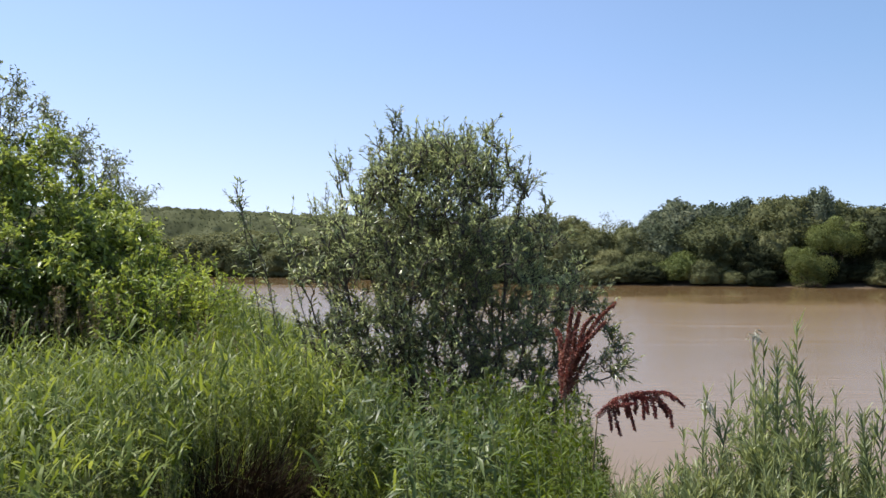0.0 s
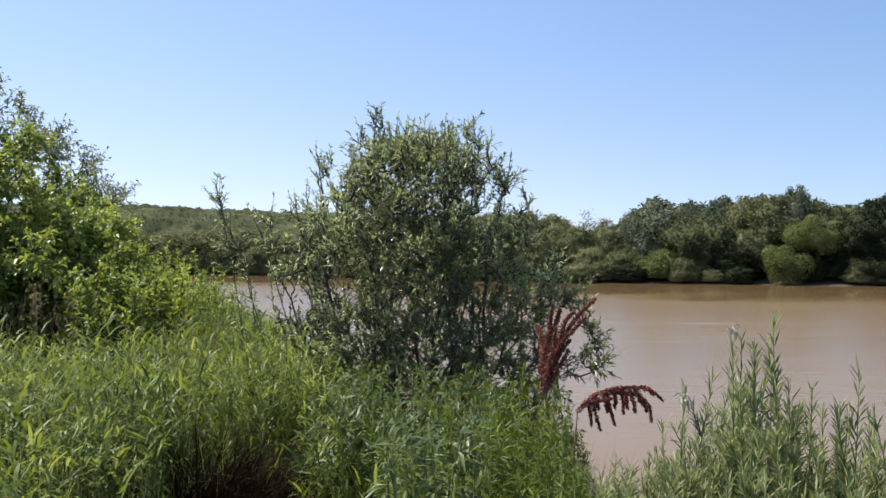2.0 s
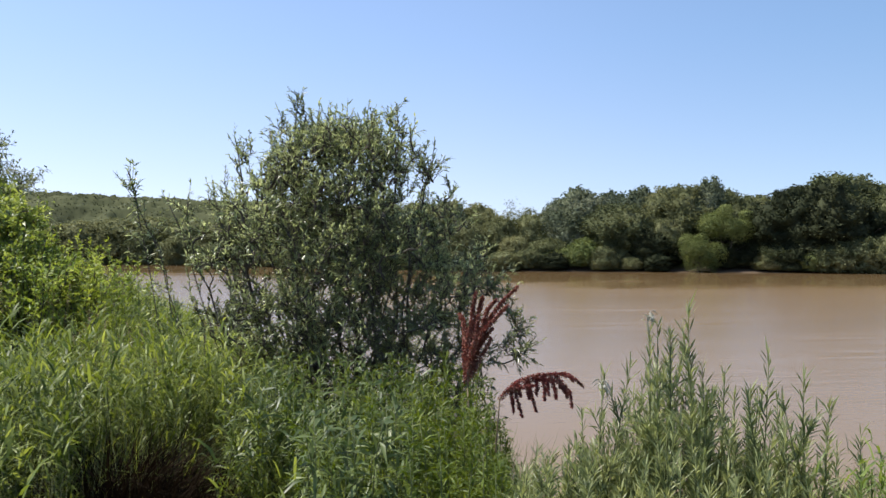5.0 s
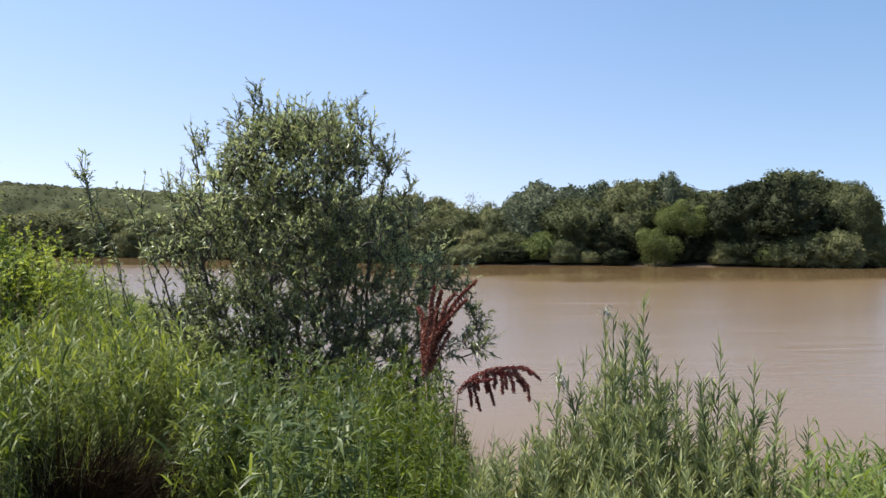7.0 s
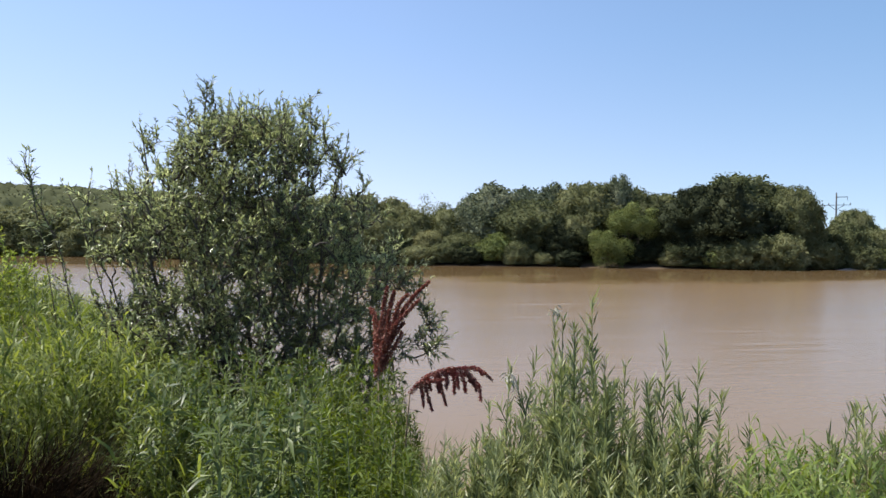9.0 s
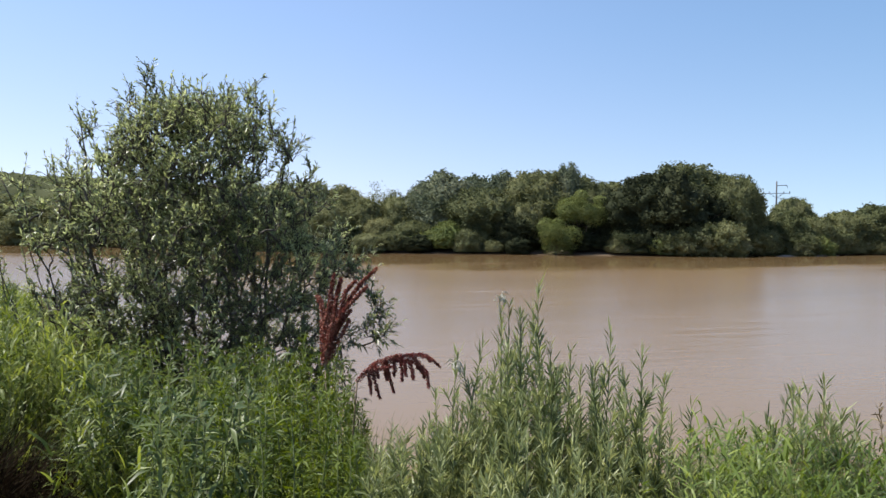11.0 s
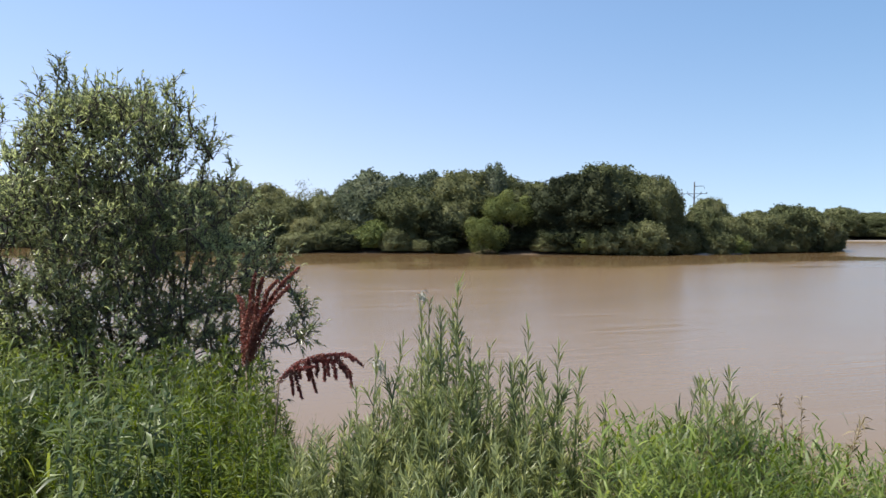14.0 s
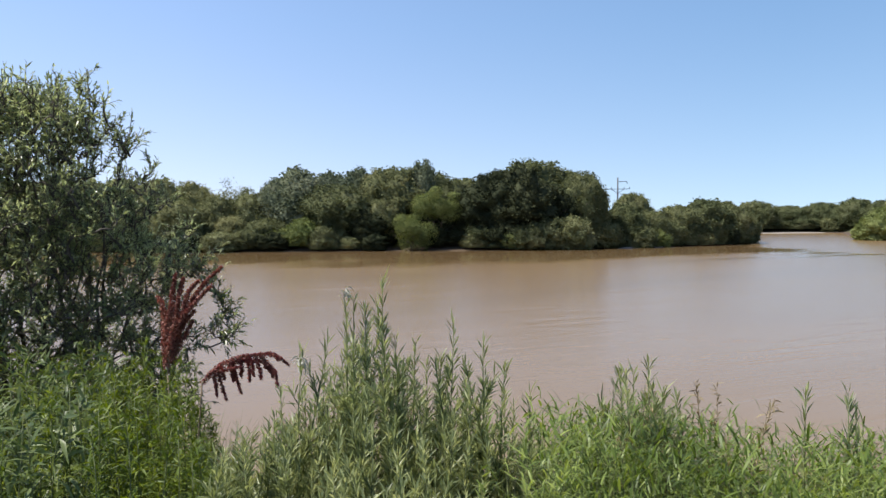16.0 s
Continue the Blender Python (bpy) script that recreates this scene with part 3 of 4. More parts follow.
far_trees("olive_tree", [(az, 172 - 0.9 * (az + 25), 8.6 + 0.6 * math.sin(az * 2.3), 15) for az in (-27, -24.5, -22, -20, -17.6, -15.5, -13.2, -11, -8.8, -6.5, -4.2, -2.0)])
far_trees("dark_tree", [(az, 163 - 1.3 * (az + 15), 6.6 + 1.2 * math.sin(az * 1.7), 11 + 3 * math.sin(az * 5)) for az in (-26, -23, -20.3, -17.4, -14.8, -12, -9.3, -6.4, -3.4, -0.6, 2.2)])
far_trees("bush", [(az, 158 - 1.75 * (az + 15), 4.6 + 1.5 * math.sin(az * 3.1), 8 + 2 * math.sin(az * 4.3)) for az in (-22, -18.6, -16.2, -13.9, -11.4, -9.0, -6.6, -4.0, -1.2, 1.4, 4.0, 6.4, 9.4)])
far_trees("light_bush", [(56.2, 173, 6.8, 12), (58.3, 170, 8.2, 11), (55.0, 177, 4.2, 6)])
far_trees("olive_tree", [(57.0, 192, 11.5, 8), (59.5, 188, 11, 9)])
edge = np.array([(-64, 177), (-44, 161), (-30, 151), (-8, 128), (17, 108), (45, 98), (57, 92), (74, 92), (99, 94), (111, 102)], float)
run = np.concatenate([[0], np.cumsum(np.linalg.norm(np.diff(edge, axis=0), axis=1))])
shore = np.random.default_rng(5)
# low crowns along the waterline, mostly dark ones added to stand in for shade
for n, q in enumerate(np.arange(2, run[-1], 3.4)):
    x, y = np.interp(q, run, edge[:, 0]), np.interp(q, run, edge[:, 1])
    az, d = math.degrees(math.atan2(x, y)), math.hypot(x, y) + shore.uniform(-0.9, 1.0)
    if not (23.2 < az < 28.4 or 16 < az < 18):
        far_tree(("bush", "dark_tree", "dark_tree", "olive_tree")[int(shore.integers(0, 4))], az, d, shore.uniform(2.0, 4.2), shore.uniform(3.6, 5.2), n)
# behind the bend
far_trees("round_tree", [(az, 268 + 6 * math.sin(az), 9.6 + 1.1 * math.sin(az * 2.1), 15) for az in (44, 46, 48.2, 50.2, 52.4, 54.4)])
far_trees("bush", [(az, 264, 5.2, 11) for az in (47.2, 49.2, 51.2, 53.2)])
far_trees("round_tree", [(55.9, 250, 9.4, 11), (57.8, 245, 10.4, 12)])
far_trees("thin_tree", [(12.0, 121, 10.4, 6), (13.0, 122, 9.2, 5)])


def polar(az, d):
    return d * math.sin(radians(az)), d * math.cos(radians(az))


def wooded_hill():
    """A long wooded rise behind the far bank: a rolling canopy of tree crowns, dressed with leaf clumps."""
    az = np.arange(-46, 9, 0.11)
    deep = np.linspace(0, 1, 44)
    crest = np.interp(az, [-46, -30, -22, -19.3, -16, -13.3, -9.8, -4, 2, 9], [2.4, 2.7, 2.92, 2.95, 2.74, 2.72, 2.55, 2.35, 2.15, 1.5])
    v = []
    for u in deep:
        d = 300 + 120 * u
        top = EYE + 420 * np.tan(np.radians(crest))
        for a, h in zip(az, top):
            x, y = polar(a, d)
            bump = sum(k * (1 - 2 * abs(noise.noise(Vector((x * f, y * f, 3.1))))) for k, f in ((2.6, 0.055), (1.5, 0.13), (0.7, 0.3)))
            v.append((x, y, 1.0 + (h - 2.6) * math.sin(u * math.pi / 2) ** 0.8 + bump))
    v, n, m = np.array(v), len(az), len(deep)
    i, j = np.meshgrid(np.arange(m - 1), np.arange(n - 1), indexing="ij")
    q = np.stack([i * n + j, i * n + j + 1, (i + 1) * n + j + 1, (i + 1) * n + j], -1).reshape(-1, 4)
    ob = thing("wooded_hill", "low olive wooded hill far behind the river bank", "hill", kind="structure")
    part("canopy", mesh_of("canopy", v, q.ravel(), np.full(len(q), 4), HILL_CANOPY, True), ob)
    r = np.random.default_rng(77)
    k = r.integers(0, len(v), 26000)
    at = v[k] + r.normal(0, 0.35, (26000, 3)) - [0, 0, 0.3]
    leaf = leaf_mesh("leaf_clumps", at, r.normal(0, 1, (26000, 3)) + [0, 0, 0.6], r.normal(0, 1, (26000, 3)), r.uniform(0.5, 1.1, 26000), r.uniform(0.5, 1.0, 26000), 0.3, HILL_CANOPY)
    part("leaf_clumps", leaf, ob, kind="stuff")
    return ob


wooded_hill()


def sand_bar(name, label, az, d, length, width, turn):
    """A low, long hump of sand at the waterline."""
    n, k = 28, 6
    a = np.arange(n) * 2 * np.pi / n
    rr = np.random.default_rng(int(az * 10))
    wob = 1 + 0.15 * np.sin(3 * a + az) + rr.normal(0, 0.05, n)
    v = [(0, 0, 0.3)]
    for q in range(1, k + 1):
        f = q / k
        v += [(length / 2 * f * w * math.cos(t), width / 2 * f * w * math.sin(t), 0.36 * (1 - f * f) - 0.06) for t, w in zip(a, wob)]
    loops, sizes = [], []
    for j in range(n):
        loops += [0, 1 + j, 1 + (j + 1) % n]
        sizes.append(3)
    for q in range(k - 1):
        for j in range(n):
            loops += [1 + q * n + j, 1 + (q + 1) * n + j, 1 + (q + 1) * n + (j + 1) % n, 1 + q * n + (j + 1) % n]
            sizes.append(4)
    ob = new(name, mesh_of(name, v, loops, sizes, SAND, True))
    ob.matrix_basis = pose(*polar(az, d), 0.0, 0, 0, turn)
    return tagged(ob, label, "sand bar", kind="structure")


sand_bar("sand_bar", "pale sand bar along the far waterline", 51.2, 258, 46, 9, -12)
sand_bar("sand_bar", "pale sandy foot of the grassy bank", 56.2, 178, 16, 7, 40)
sand_bar("sand_bar", "narrow strip of pale gravel under bushes", 41.2, 119.5, 12, 2.6, 4)

# ---- power line post ----


def power_post():
    x, y = polar(39.25, 170)
    z = float(ground_z([(x, y)])[0])
    ob = thing("power_pole", "grey concrete power pole with crossarm and bracket", "power pole", pose(x, y, z, 0, 0, -39))
    h = 12.9 - z
    part("post", tube_mesh("post", [([(0, 0, -0.5), (0, 0, h * 0.5), (0, 0, h)], 0.2, 0.13)], STEEL, 8), ob)
    za = h - 2.4
    part("crossarm", tube_mesh("crossarm", [([(-2.5, 0, za), (0, 0, za), (2.5, 0, za)], 0.06, 0.06)], STEEL, 6), ob)
    part("bracket", tube_mesh("bracket", [([(0, 0, h - 0.9), (1.0, 0, h - 0.85), (1.9, 0, h - 0.85), (1.95, 0, h - 1.4)], 0.08, 0.06)], STEEL, 6), ob)
    for dx in (-2.4, -1.3, 1.3, 2.4):
        part("insulator", tube_mesh("insulator", [([(dx, 0, za), (dx, 0, za + 0.2), (dx, 0, za + 0.42)], 0.11, 0.07)], STEEL, 6), ob)
    for sx in (-1, 1):
        part("stay", tube_mesh("stay", [([(sx * 1.3, 0, za), (sx * 0.6, 0, za - 0.5), (0, 0, za - 1.0)], 0.05, 0.05)], STEEL, 5), ob)
    return ob


power_post()

# ---- bushes of the near bank ----


def leafy(rs, lines, per_metre, length, width, spread=0.8, droop=0.35, start=0.1):
    """Leaf rows for twigs (polylines): places, ways, facing, lengths, widths, droops."""
    P, Wy = [], []
    for pts in lines:
        seg = np.linalg.norm(np.diff(pts, axis=0), axis=1)
        total = seg.sum()
        n = max(2, int(total * per_metre))
        u = np.sort(rs.uniform(start, 1.0, n)) * total
        cum = np.concatenate([[0], np.cumsum(seg)])
        k = np.clip(np.searchsorted(cum, u) - 1, 0, len(seg) - 1)
        f = ((u - cum[k]) / seg[k])[:, None]
        P.append(pts[k] * (1 - f) + pts[k + 1] * f)
        Wy.append(unit(pts[k + 1] - pts[k]))
    P, Wy = np.concatenate(P), np.concatenate(Wy)
    n = len(P)
    way = unit(Wy * 0.8 + unit(rs.normal(0, 1, (n, 3))) * spread)
    face = unit(np.array([0, 0, 1.0]) + rs.normal(0, 0.5, (n, 3)))
    return P, way, face, rs.uniform(0.6, 1.25, n) * length, rs.uniform(0.7, 1.2, n) * width, rs.uniform(0, 2, n) * droop


def big_bush(name, label, category, base, seed, targets, mat, leaf, twigs=20, twig_len=(0.15, 0.4), per_metre=55, low=0.3, stem_r=0.018,
             centre=(0, 0, 1.0), up=0.5, foliage="leaves", spread=0.8, twig_r=0.0028):
    """A many-stemmed bush: stems from the base to each target, twigs along them, leaves along the twigs. Targets are relative to the base."""
    rs = np.random.default_rng(seed)
    ob = thing(name, label, category, pose(*base))
    twig_lines, leaf_lines = [], []
    for T in targets:
        share = T[3] if len(T) > 3 else 1.0      # less on the long shoots
        T = np.array(T[:3], float)
        b0 = np.array([rs.normal(0, 0.10), rs.normal(0, 0.10), -0.1])
        mid = b0 * 0.5 + T * np.array([0.32, 0.32, 0.55]) + rs.normal(0, 0.05, 3)
        u = np.linspace(0, 1, 11)[:, None]
        pts = (1 - u) ** 2 * b0 + 2 * u * (1 - u) * mid + u * u * T
        pts[1:-1] += rs.normal(0, 0.012, (9, 3))
        part("stem", tube_mesh("stem", [(pts, stem_r * rs.uniform(0.6, 1.2), 0.003)], BARK, 6), ob)
        leaf_lines.append(pts[7:])
        for _ in range(int(twigs * share)):
            f = low + (1 - low) * rs.random() ** 0.6
            k = min(int(f * 10), 9)
            at = pts[k] + (pts[k + 1] - pts[k]) * (f * 10 - k)
            out = at - np.array(centre)
            out[2] *= 0.6
            w = unit(unit(out) * 0.8 + unit(rs.normal(0, 1, 3)) * 1.05 + np.array([0, 0, up]) + unit(pts[k + 1] - pts[k]) * 0.35)
            line = bough(at, w, rs.uniform(*twig_len) * share ** 0.5, rs, 5, 0.13, 0.06)
            twig_lines.append((line, twig_r, 0.001))
            leaf_lines.append(line)
    part("brushwood", tube_mesh("brushwood", twig_lines, BARK, 3), ob, kind="stuff")
    part(foliage, leaf_mesh(foliage, *leafy(rs, leaf_lines, per_metre, *leaf, spread), mat), ob, kind="stuff")
    return ob


def crooked(p, c, q, rs, steps, rough):
    """A bent branch from p to q, drawn towards c, with small kinks."""
    u = np.linspace(0, 1, steps + 1)[:, None]
    pts = (1 - u) ** 2 * p + 2 * u * (1 - u) * c + u * u * q
    walk_off = np.cumsum(rs.normal(0, rough, (steps + 1, 3)), axis=0)
    return pts + walk_off * (1 - u) * u * 4


def grown_bush(name, label, category, base, seed, stems, fill, mat, leaf, twigs=9, twig_len=(0.07, 0.2), per_metre=120, stem_r=0.016, centre=(0, 0, 1.4),
               up=0.25, spread=0.9, twig_r=0.0022, kink=0.016, sag=1.2):
    """A bush grown from the base: crooked stems, a branch to each place to fill from the nearest wood below it, twigs and leaves on those.
    fill rows are x, y, z and a share of leaves, relative to the base."""
    rs = np.random.default_rng(seed)
    ob = thing(name, label, category, pose(*base))
    P, Tn, twig_lines, leaf_lines, branch_lines = [], [], [], [], []

    def wood(pts):
        P.append(pts[1:])
        Tn.append(unit(np.diff(pts, axis=0)))

    def dress(pts, share, first):
        leaf_lines.append(pts[-4:])
        n = len(pts) - 1
        for _ in range(max(1, int(twigs * share))):
            f = first + (1 - first) * rs.random() ** 0.7
            k = min(int(f * n), n - 1)
            at = pts[k] + (pts[k + 1] - pts[k]) * (f * n - k)
            out = at - np.array(centre)
            w = unit(unit(out) * 0.5 + unit(rs.normal(0, 1, 3)) * 1.0 + np.array([0, 0, up]) + unit(pts[k + 1] - pts[k]) * 0.5)
            line = bough(at, w, rs.uniform(*twig_len), rs, 4, 0.18, 0.05)
            twig_lines.append((line, twig_r, 0.0008))
            leaf_lines.append(line)

    for row in stems:
        T, share = np.array(row[:3], float), row[3]
        b0 = np.array([rs.normal(0, 0.09), rs.normal(0, 0.09), -0.1])
        mid = b0 * 0.5 + T * np.array([0.4, 0.4, 0.5]) + rs.normal(0, 0.08, 3)
        pts = crooked(b0, mid, T, rs, 14, kink)
        part("stem", tube_mesh("stem", [(pts, stem_r * rs.uniform(0.6, 1.25) * (0.6 if row[0] < -0.8 else 1.0), 0.003)], BARK, 6), ob)
        wood(pts)
        dress(pts, share, 0.6)
    fill = sorted(fill, key=lambda T: math.hypot(T[0], T[1], T[2]))
    for row in fill:
        T, share = np.array(row[:3], float), row[3]
        nodes, ways = np.concatenate(P), np.concatenate(Tn)
        gap = np.linalg.norm(nodes - T, axis=1) + sag * np.maximum(0, nodes[:, 2] - T[2] + 0.06) + 0.4 * (nodes[:, 2] < 0.35)
        k = int(np.argmin(gap))
        p = nodes[k]
        ln = float(np.linalg.norm(T - p))
        pts = crooked(p, p + ways[k] * ln * 0.4 + (T - p) * 0.2 + np.array([0, 0, 0.03]), T, rs, 6, kink * 0.6)
        branch_lines.append((pts, min(0.005 + 0.012 * ln, stem_r * 0.7), 0.0015))
        wood(pts)
        dress(pts, share, 0.25)
    part("branchwork", tube_mesh("branchwork", branch_lines, BARK, 5), ob, kind="stuff")
    part("brushwood", tube_mesh("brushwood", twig_lines, BARK, 3), ob, kind="stuff")
    part("leaves", leaf_mesh("leaves", *leafy(rs, leaf_lines, per_metre, *leaf, spread), mat), ob, kind="stuff")
    return ob


def on_ground(az, d, sink=0.0):
    x, y = polar(az, d)
    return x, y, float(ground_z([(x, y)])[0]) - sink


def reach(base, az, el, d):
    """The place seen from the first stand at an azimuth, elevation and distance, relative to base."""
    x, y = polar(az, d)
    return x - base[0], y - base[1], EYE + d * math.tan(radians(el)) - base[2]


wb = on_ground(0.4, 4.9)
rb = np.random.default_rng(21)
MAIN = ((-3.3, 10.3, 0.0), (3.6, 9.7, 0.1), (-5.3, 7.6, 0.0), (6.2, 5.9, 0.0), (-7.5, 6.4, 0.0), (-9.2, 4.2, 0.0), (-1.2, 7.8, 0.1), (2.0, 7.4, 0.1), (-10.8, 1.4, 0.0), (-6.2, 3.0, 0.1), (5.4, 2.4, 0.2), (-0.6, 4.4, 0.2), (1.6, 3.4, -0.2), (-8.2, -0.6, -0.1), (7.4, -1.8, 0.1), (-3.8, 1.2, -0.3),
        (3.6, -0.6, -0.3), (10.2, -5.8, -0.4), (-7.0, -3.6, -0.2), (0.4, 0.6, -0.4), (-1.8, 5.6, 0.3))
goals = [(*reach(wb, az, el, 4.9 + dd), 0.8) for az, el, dd in MAIN]
EDGE = ((-3.6, 9.6, 0, 0.7), (-3.1, 8.8, 0, 0.8), (-4.2, 8.2, 0, 1.0), (-5.0, 6.9, 0.1, 1.0), (-1.9, 7.2, 0.2, 1), (3.5, 9.0, 0.1, 0.8), (3.3, 8.3, 0, 1.2),
        (3.9, 7.6, 0, 1), (2.0, 7.6, 0, 1), (0.5, 7.6, 0, 1), (1.2, 6.9, 0.2, 1), (4.4, 6.6, 0.1, 1), (6.7, 5.3, 0, 1), (5.7, 5.0, 0.2, 1), (7.3, 4.0, 0, 1), (8.2, 1.4, 0, 1),
        (8.8, -0.6, 0.1, 1), (8.6, -2.2, 0, 1), (-7.2, 5.6, 0, 1), (-6.4, 6.2, 0, 1), (-8.4, 4.0, 0.1, 1), (-9.6, 2.6, 0, 1), (-10.8, 1.6, 0, 0.8),
        (-9.8, 0.4, -0.1, 0.9), (-9.2, -1.4, 0, 0.8), (10.8, -3.6, -0.2, 1.8), (12.0, -6.4, -0.4, 1.9), (11.6, -5.2, -0.3, 1.9), (12.4, -7.4, -0.4, 1.7), (11.2, -7.6, -0.5, 1.9), (9.8, -2.6, -0.2, 1),
        (12.0, -8.4, -0.5, 1), (11.8, -4.2, -0.2, 1), (10.4, -8.6, -0.5, 1))
fill = [(*reach(wb, az, el, 4.9 + dd), share) for az, el, dd, share in EDGE]
while len(fill) < 1460:
    # leaf tufts, some in loose clumps, thinner low down where the stems show
    zz = rb.uniform(2.80, 4.66)
    half = float(np.interp(zz, [2.8, 3.3, 3.65, 4.1, 4.35, 4.55, 4.7], [0.62, 0.77, 0.83, 0.73, 0.53, 0.33, 0.16]))
    a, f = rb.uniform(0, 2 * math.pi), rb.random() ** 0.45
    cx, cy = float(np.interp(zz, [3.1, 3.4, 4.1], [0.08, 0.06, -0.06])) + half * f * math.cos(a), half * 0.85 * f * math.sin(a)
    for _ in range(int(rb.integers(1, 4))):
        dx, dy, dz = rb.normal(0, (0.07, 0.07, 0.055))
        fill.append((cx + dx, cy + dy, zz + dz - wb[2], float(np.interp(zz, [3.0, 3.4, 3.8, 4.2, 4.5], [0.66, 0.70, 0.66, 0.58, 0.46]))))
grown_bush("willow_bush", "tall grey-green willow bush with many dark stems", "bush", wb, 5, goals, fill, WILLOW_LEAF, (0.043, 0.0096),
           twigs=9, twig_len=(0.05, 0.15), per_metre=98, kink=0.026, twig_r=0.003, up=0.7, spread=0.52, stem_r=0.023)

# thin side shoots of the willow reaching out over the water
sw = on_ground(-7.5, 5.0)
big_bush("willow_sapling", "thin willow sapling with sparse leaf tufts", "bush", sw, 9,
         [reach(sw, -14.6, 4.7, 5.0), reach(sw, -14.2, 3.6, 5.0), reach(sw, -13.6, 1.2, 5.0), reach(sw, -12.2, 2.9, 5.0), reach(sw, -10.8, -2.2, 5.0)],
         WILLOW_LEAF, (0.05, 0.012), twigs=11, twig_len=(0.06, 0.18), per_metre=75, low=0.5, stem_r=0.0035, centre=(-0.2, 0, 1.2))

# the broad-leaved tree on the bank
tb = on_ground(-30.0, 9.2)
rt = np.random.default_rng(33)
goals = [(*reach(tb, az, el, 9.0 + dd), 0.6) for az, el, dd in ((-29.0, 5.6, 0.3), (-26.6, 5.4, 0.2), (-24.6, 4.0, 0), (-23.0, 2.0, 0), (-22.0, -0.4, -0.3), (-31.0, 6.2, 0.3), (-25.8, 2.2, -0.5), (-28.0, 2.6, -0.6), (-33.0, 3.0, -0.3))]
fill = []
for _ in range(92):
    # rounded masses of leaves with dark hollows between them
    az = rt.uniform(-36, -20.2)
    el = rt.uniform(-3.4, float(np.interp(az, [-36, -28, -26, -24, -22, -20.2], [7.2, 7.0, 6.0, 4.4, 2.2, 0.4])))
    c = reach(tb, az, el, 9.3 + rt.uniform(-0.7, 0.7) - 0.16 * max(0.0, 5.0 - el))
    for _ in range(int(rt.integers(4, 10))):
        dx, dy, dz = rt.normal(0, (0.13, 0.13, 0.10))
        fill.append((c[0] + dx, c[1] + dy, max(0.35, c[2] + dz), 1.0))
grown_bush("sallow_tree", "bushy broad-leaved sallow tree with bright green leaves", "tree", tb, 6, goals, fill, SALLOW_LEAF, (0.068, 0.030),
           twigs=9, twig_len=(0.08, 0.22), per_metre=62, stem_r=0.03, centre=(0, 0, 1.5), twig_r=0.0035, kink=0.03)

# a taller, thin-crowned grey willow behind it
gb = on_ground(-30.5, 10.6)
rg = np.random.default_rng(37)
TOPS = ((-28.2, 11.0), (-28.9, 11.3), (-27.6, 10.6), (-26.9, 10.0), (-26.4, 9.2), (-25.8, 8.2), (-24.4, 8.3), (-25.0, 7.4), (-23.9, 7.3), (-23.1, 6.5), (-22.4, 5.5), (-21.7, 5.0), (-20.7, 3.8), (-21.4, 4.0), (-23.3, 5.4),
        (-24.6, 6.4), (-30.2, 11.6), (-32.0, 11.8), (-34.0, 11.4), (-31.2, 10.4), (-29.6, 10.2), (-27.8, 9.2))
goals = [(*reach(gb, az, el, 10.4), 0.7) for az, el in ((-28.4, 9.4), (-26.2, 7.4), (-23.8, 5.8), (-31.0, 9.8), (-21.8, 3.8), (-33.4, 9.6), (-27.2, 5.0))]
fill = [(*reach(gb, az, el - 0.3, 10.4 + rg.uniform(-0.5, 0.5)), 0.8) for az, el in TOPS]
for az, el in TOPS * 7:
    f = rg.uniform(0.25, 0.98)
    a2 = az + rg.normal(0, 0.6)
    fill.append((*reach(gb, a2 - 1.2 * (1 - f), el * f - 0.4 * (1 - f), 10.4 + rg.uniform(-0.9, 0.9)), 0.9))
grown_bush("grey_willow", "thin-crowned grey-green willow tree behind the sallow", "tree", gb, 16, goals, fill, GREY_LEAF, (0.070, 0.024),
           twigs=7, twig_len=(0.10, 0.28), per_metre=46, stem_r=0.035, centre=(0, 0, 1.8), twig_r=0.004, kink=0.03)

for n, (az, d, el, wide) in enumerate(((-18.9, 8.6, 0.5, 0.34), (-17.2, 8.8, -0.6, 0.30), (-20.6, 8.3, 0.2, 0.34), (-16.0, 9.2, -1.6, 0.28), (-21.8, 8.0, 0.2, 0.4),
                                       (-19.6, 7.6, -1.0, 0.42), (-18.0, 7.8, -1.2, 0.36), (-20.8, 7.2, -1.6, 0.4), (-22.6, 7.4, -1.4, 0.4), (-16.6, 8.0, -2.4, 0.3))):
    b = on_ground(az, d)
    rn = np.random.default_rng(60 + n)
    top = EYE + d * math.tan(radians(el)) - b[2]
    g = [(rn.normal(0, wide * 0.6), rn.normal(0, wide * 0.6), top * rn.uniform(0.72, 1.0)) for _ in range(16)]
    tagged(big_bush("shrub", "yellow-green leafy shrub rising from tall grass", "shrub", b, 70 + n, g, SHRUB_LEAF, (0.06, 0.02),
                    twigs=14, twig_len=(0.1, 0.28), per_metre=45, low=0.35, stem_r=0.008, centre=(0, 0, 0.8), up=0.9), group="shrubs on the near bank")

# ---- dock with red seed heads ----


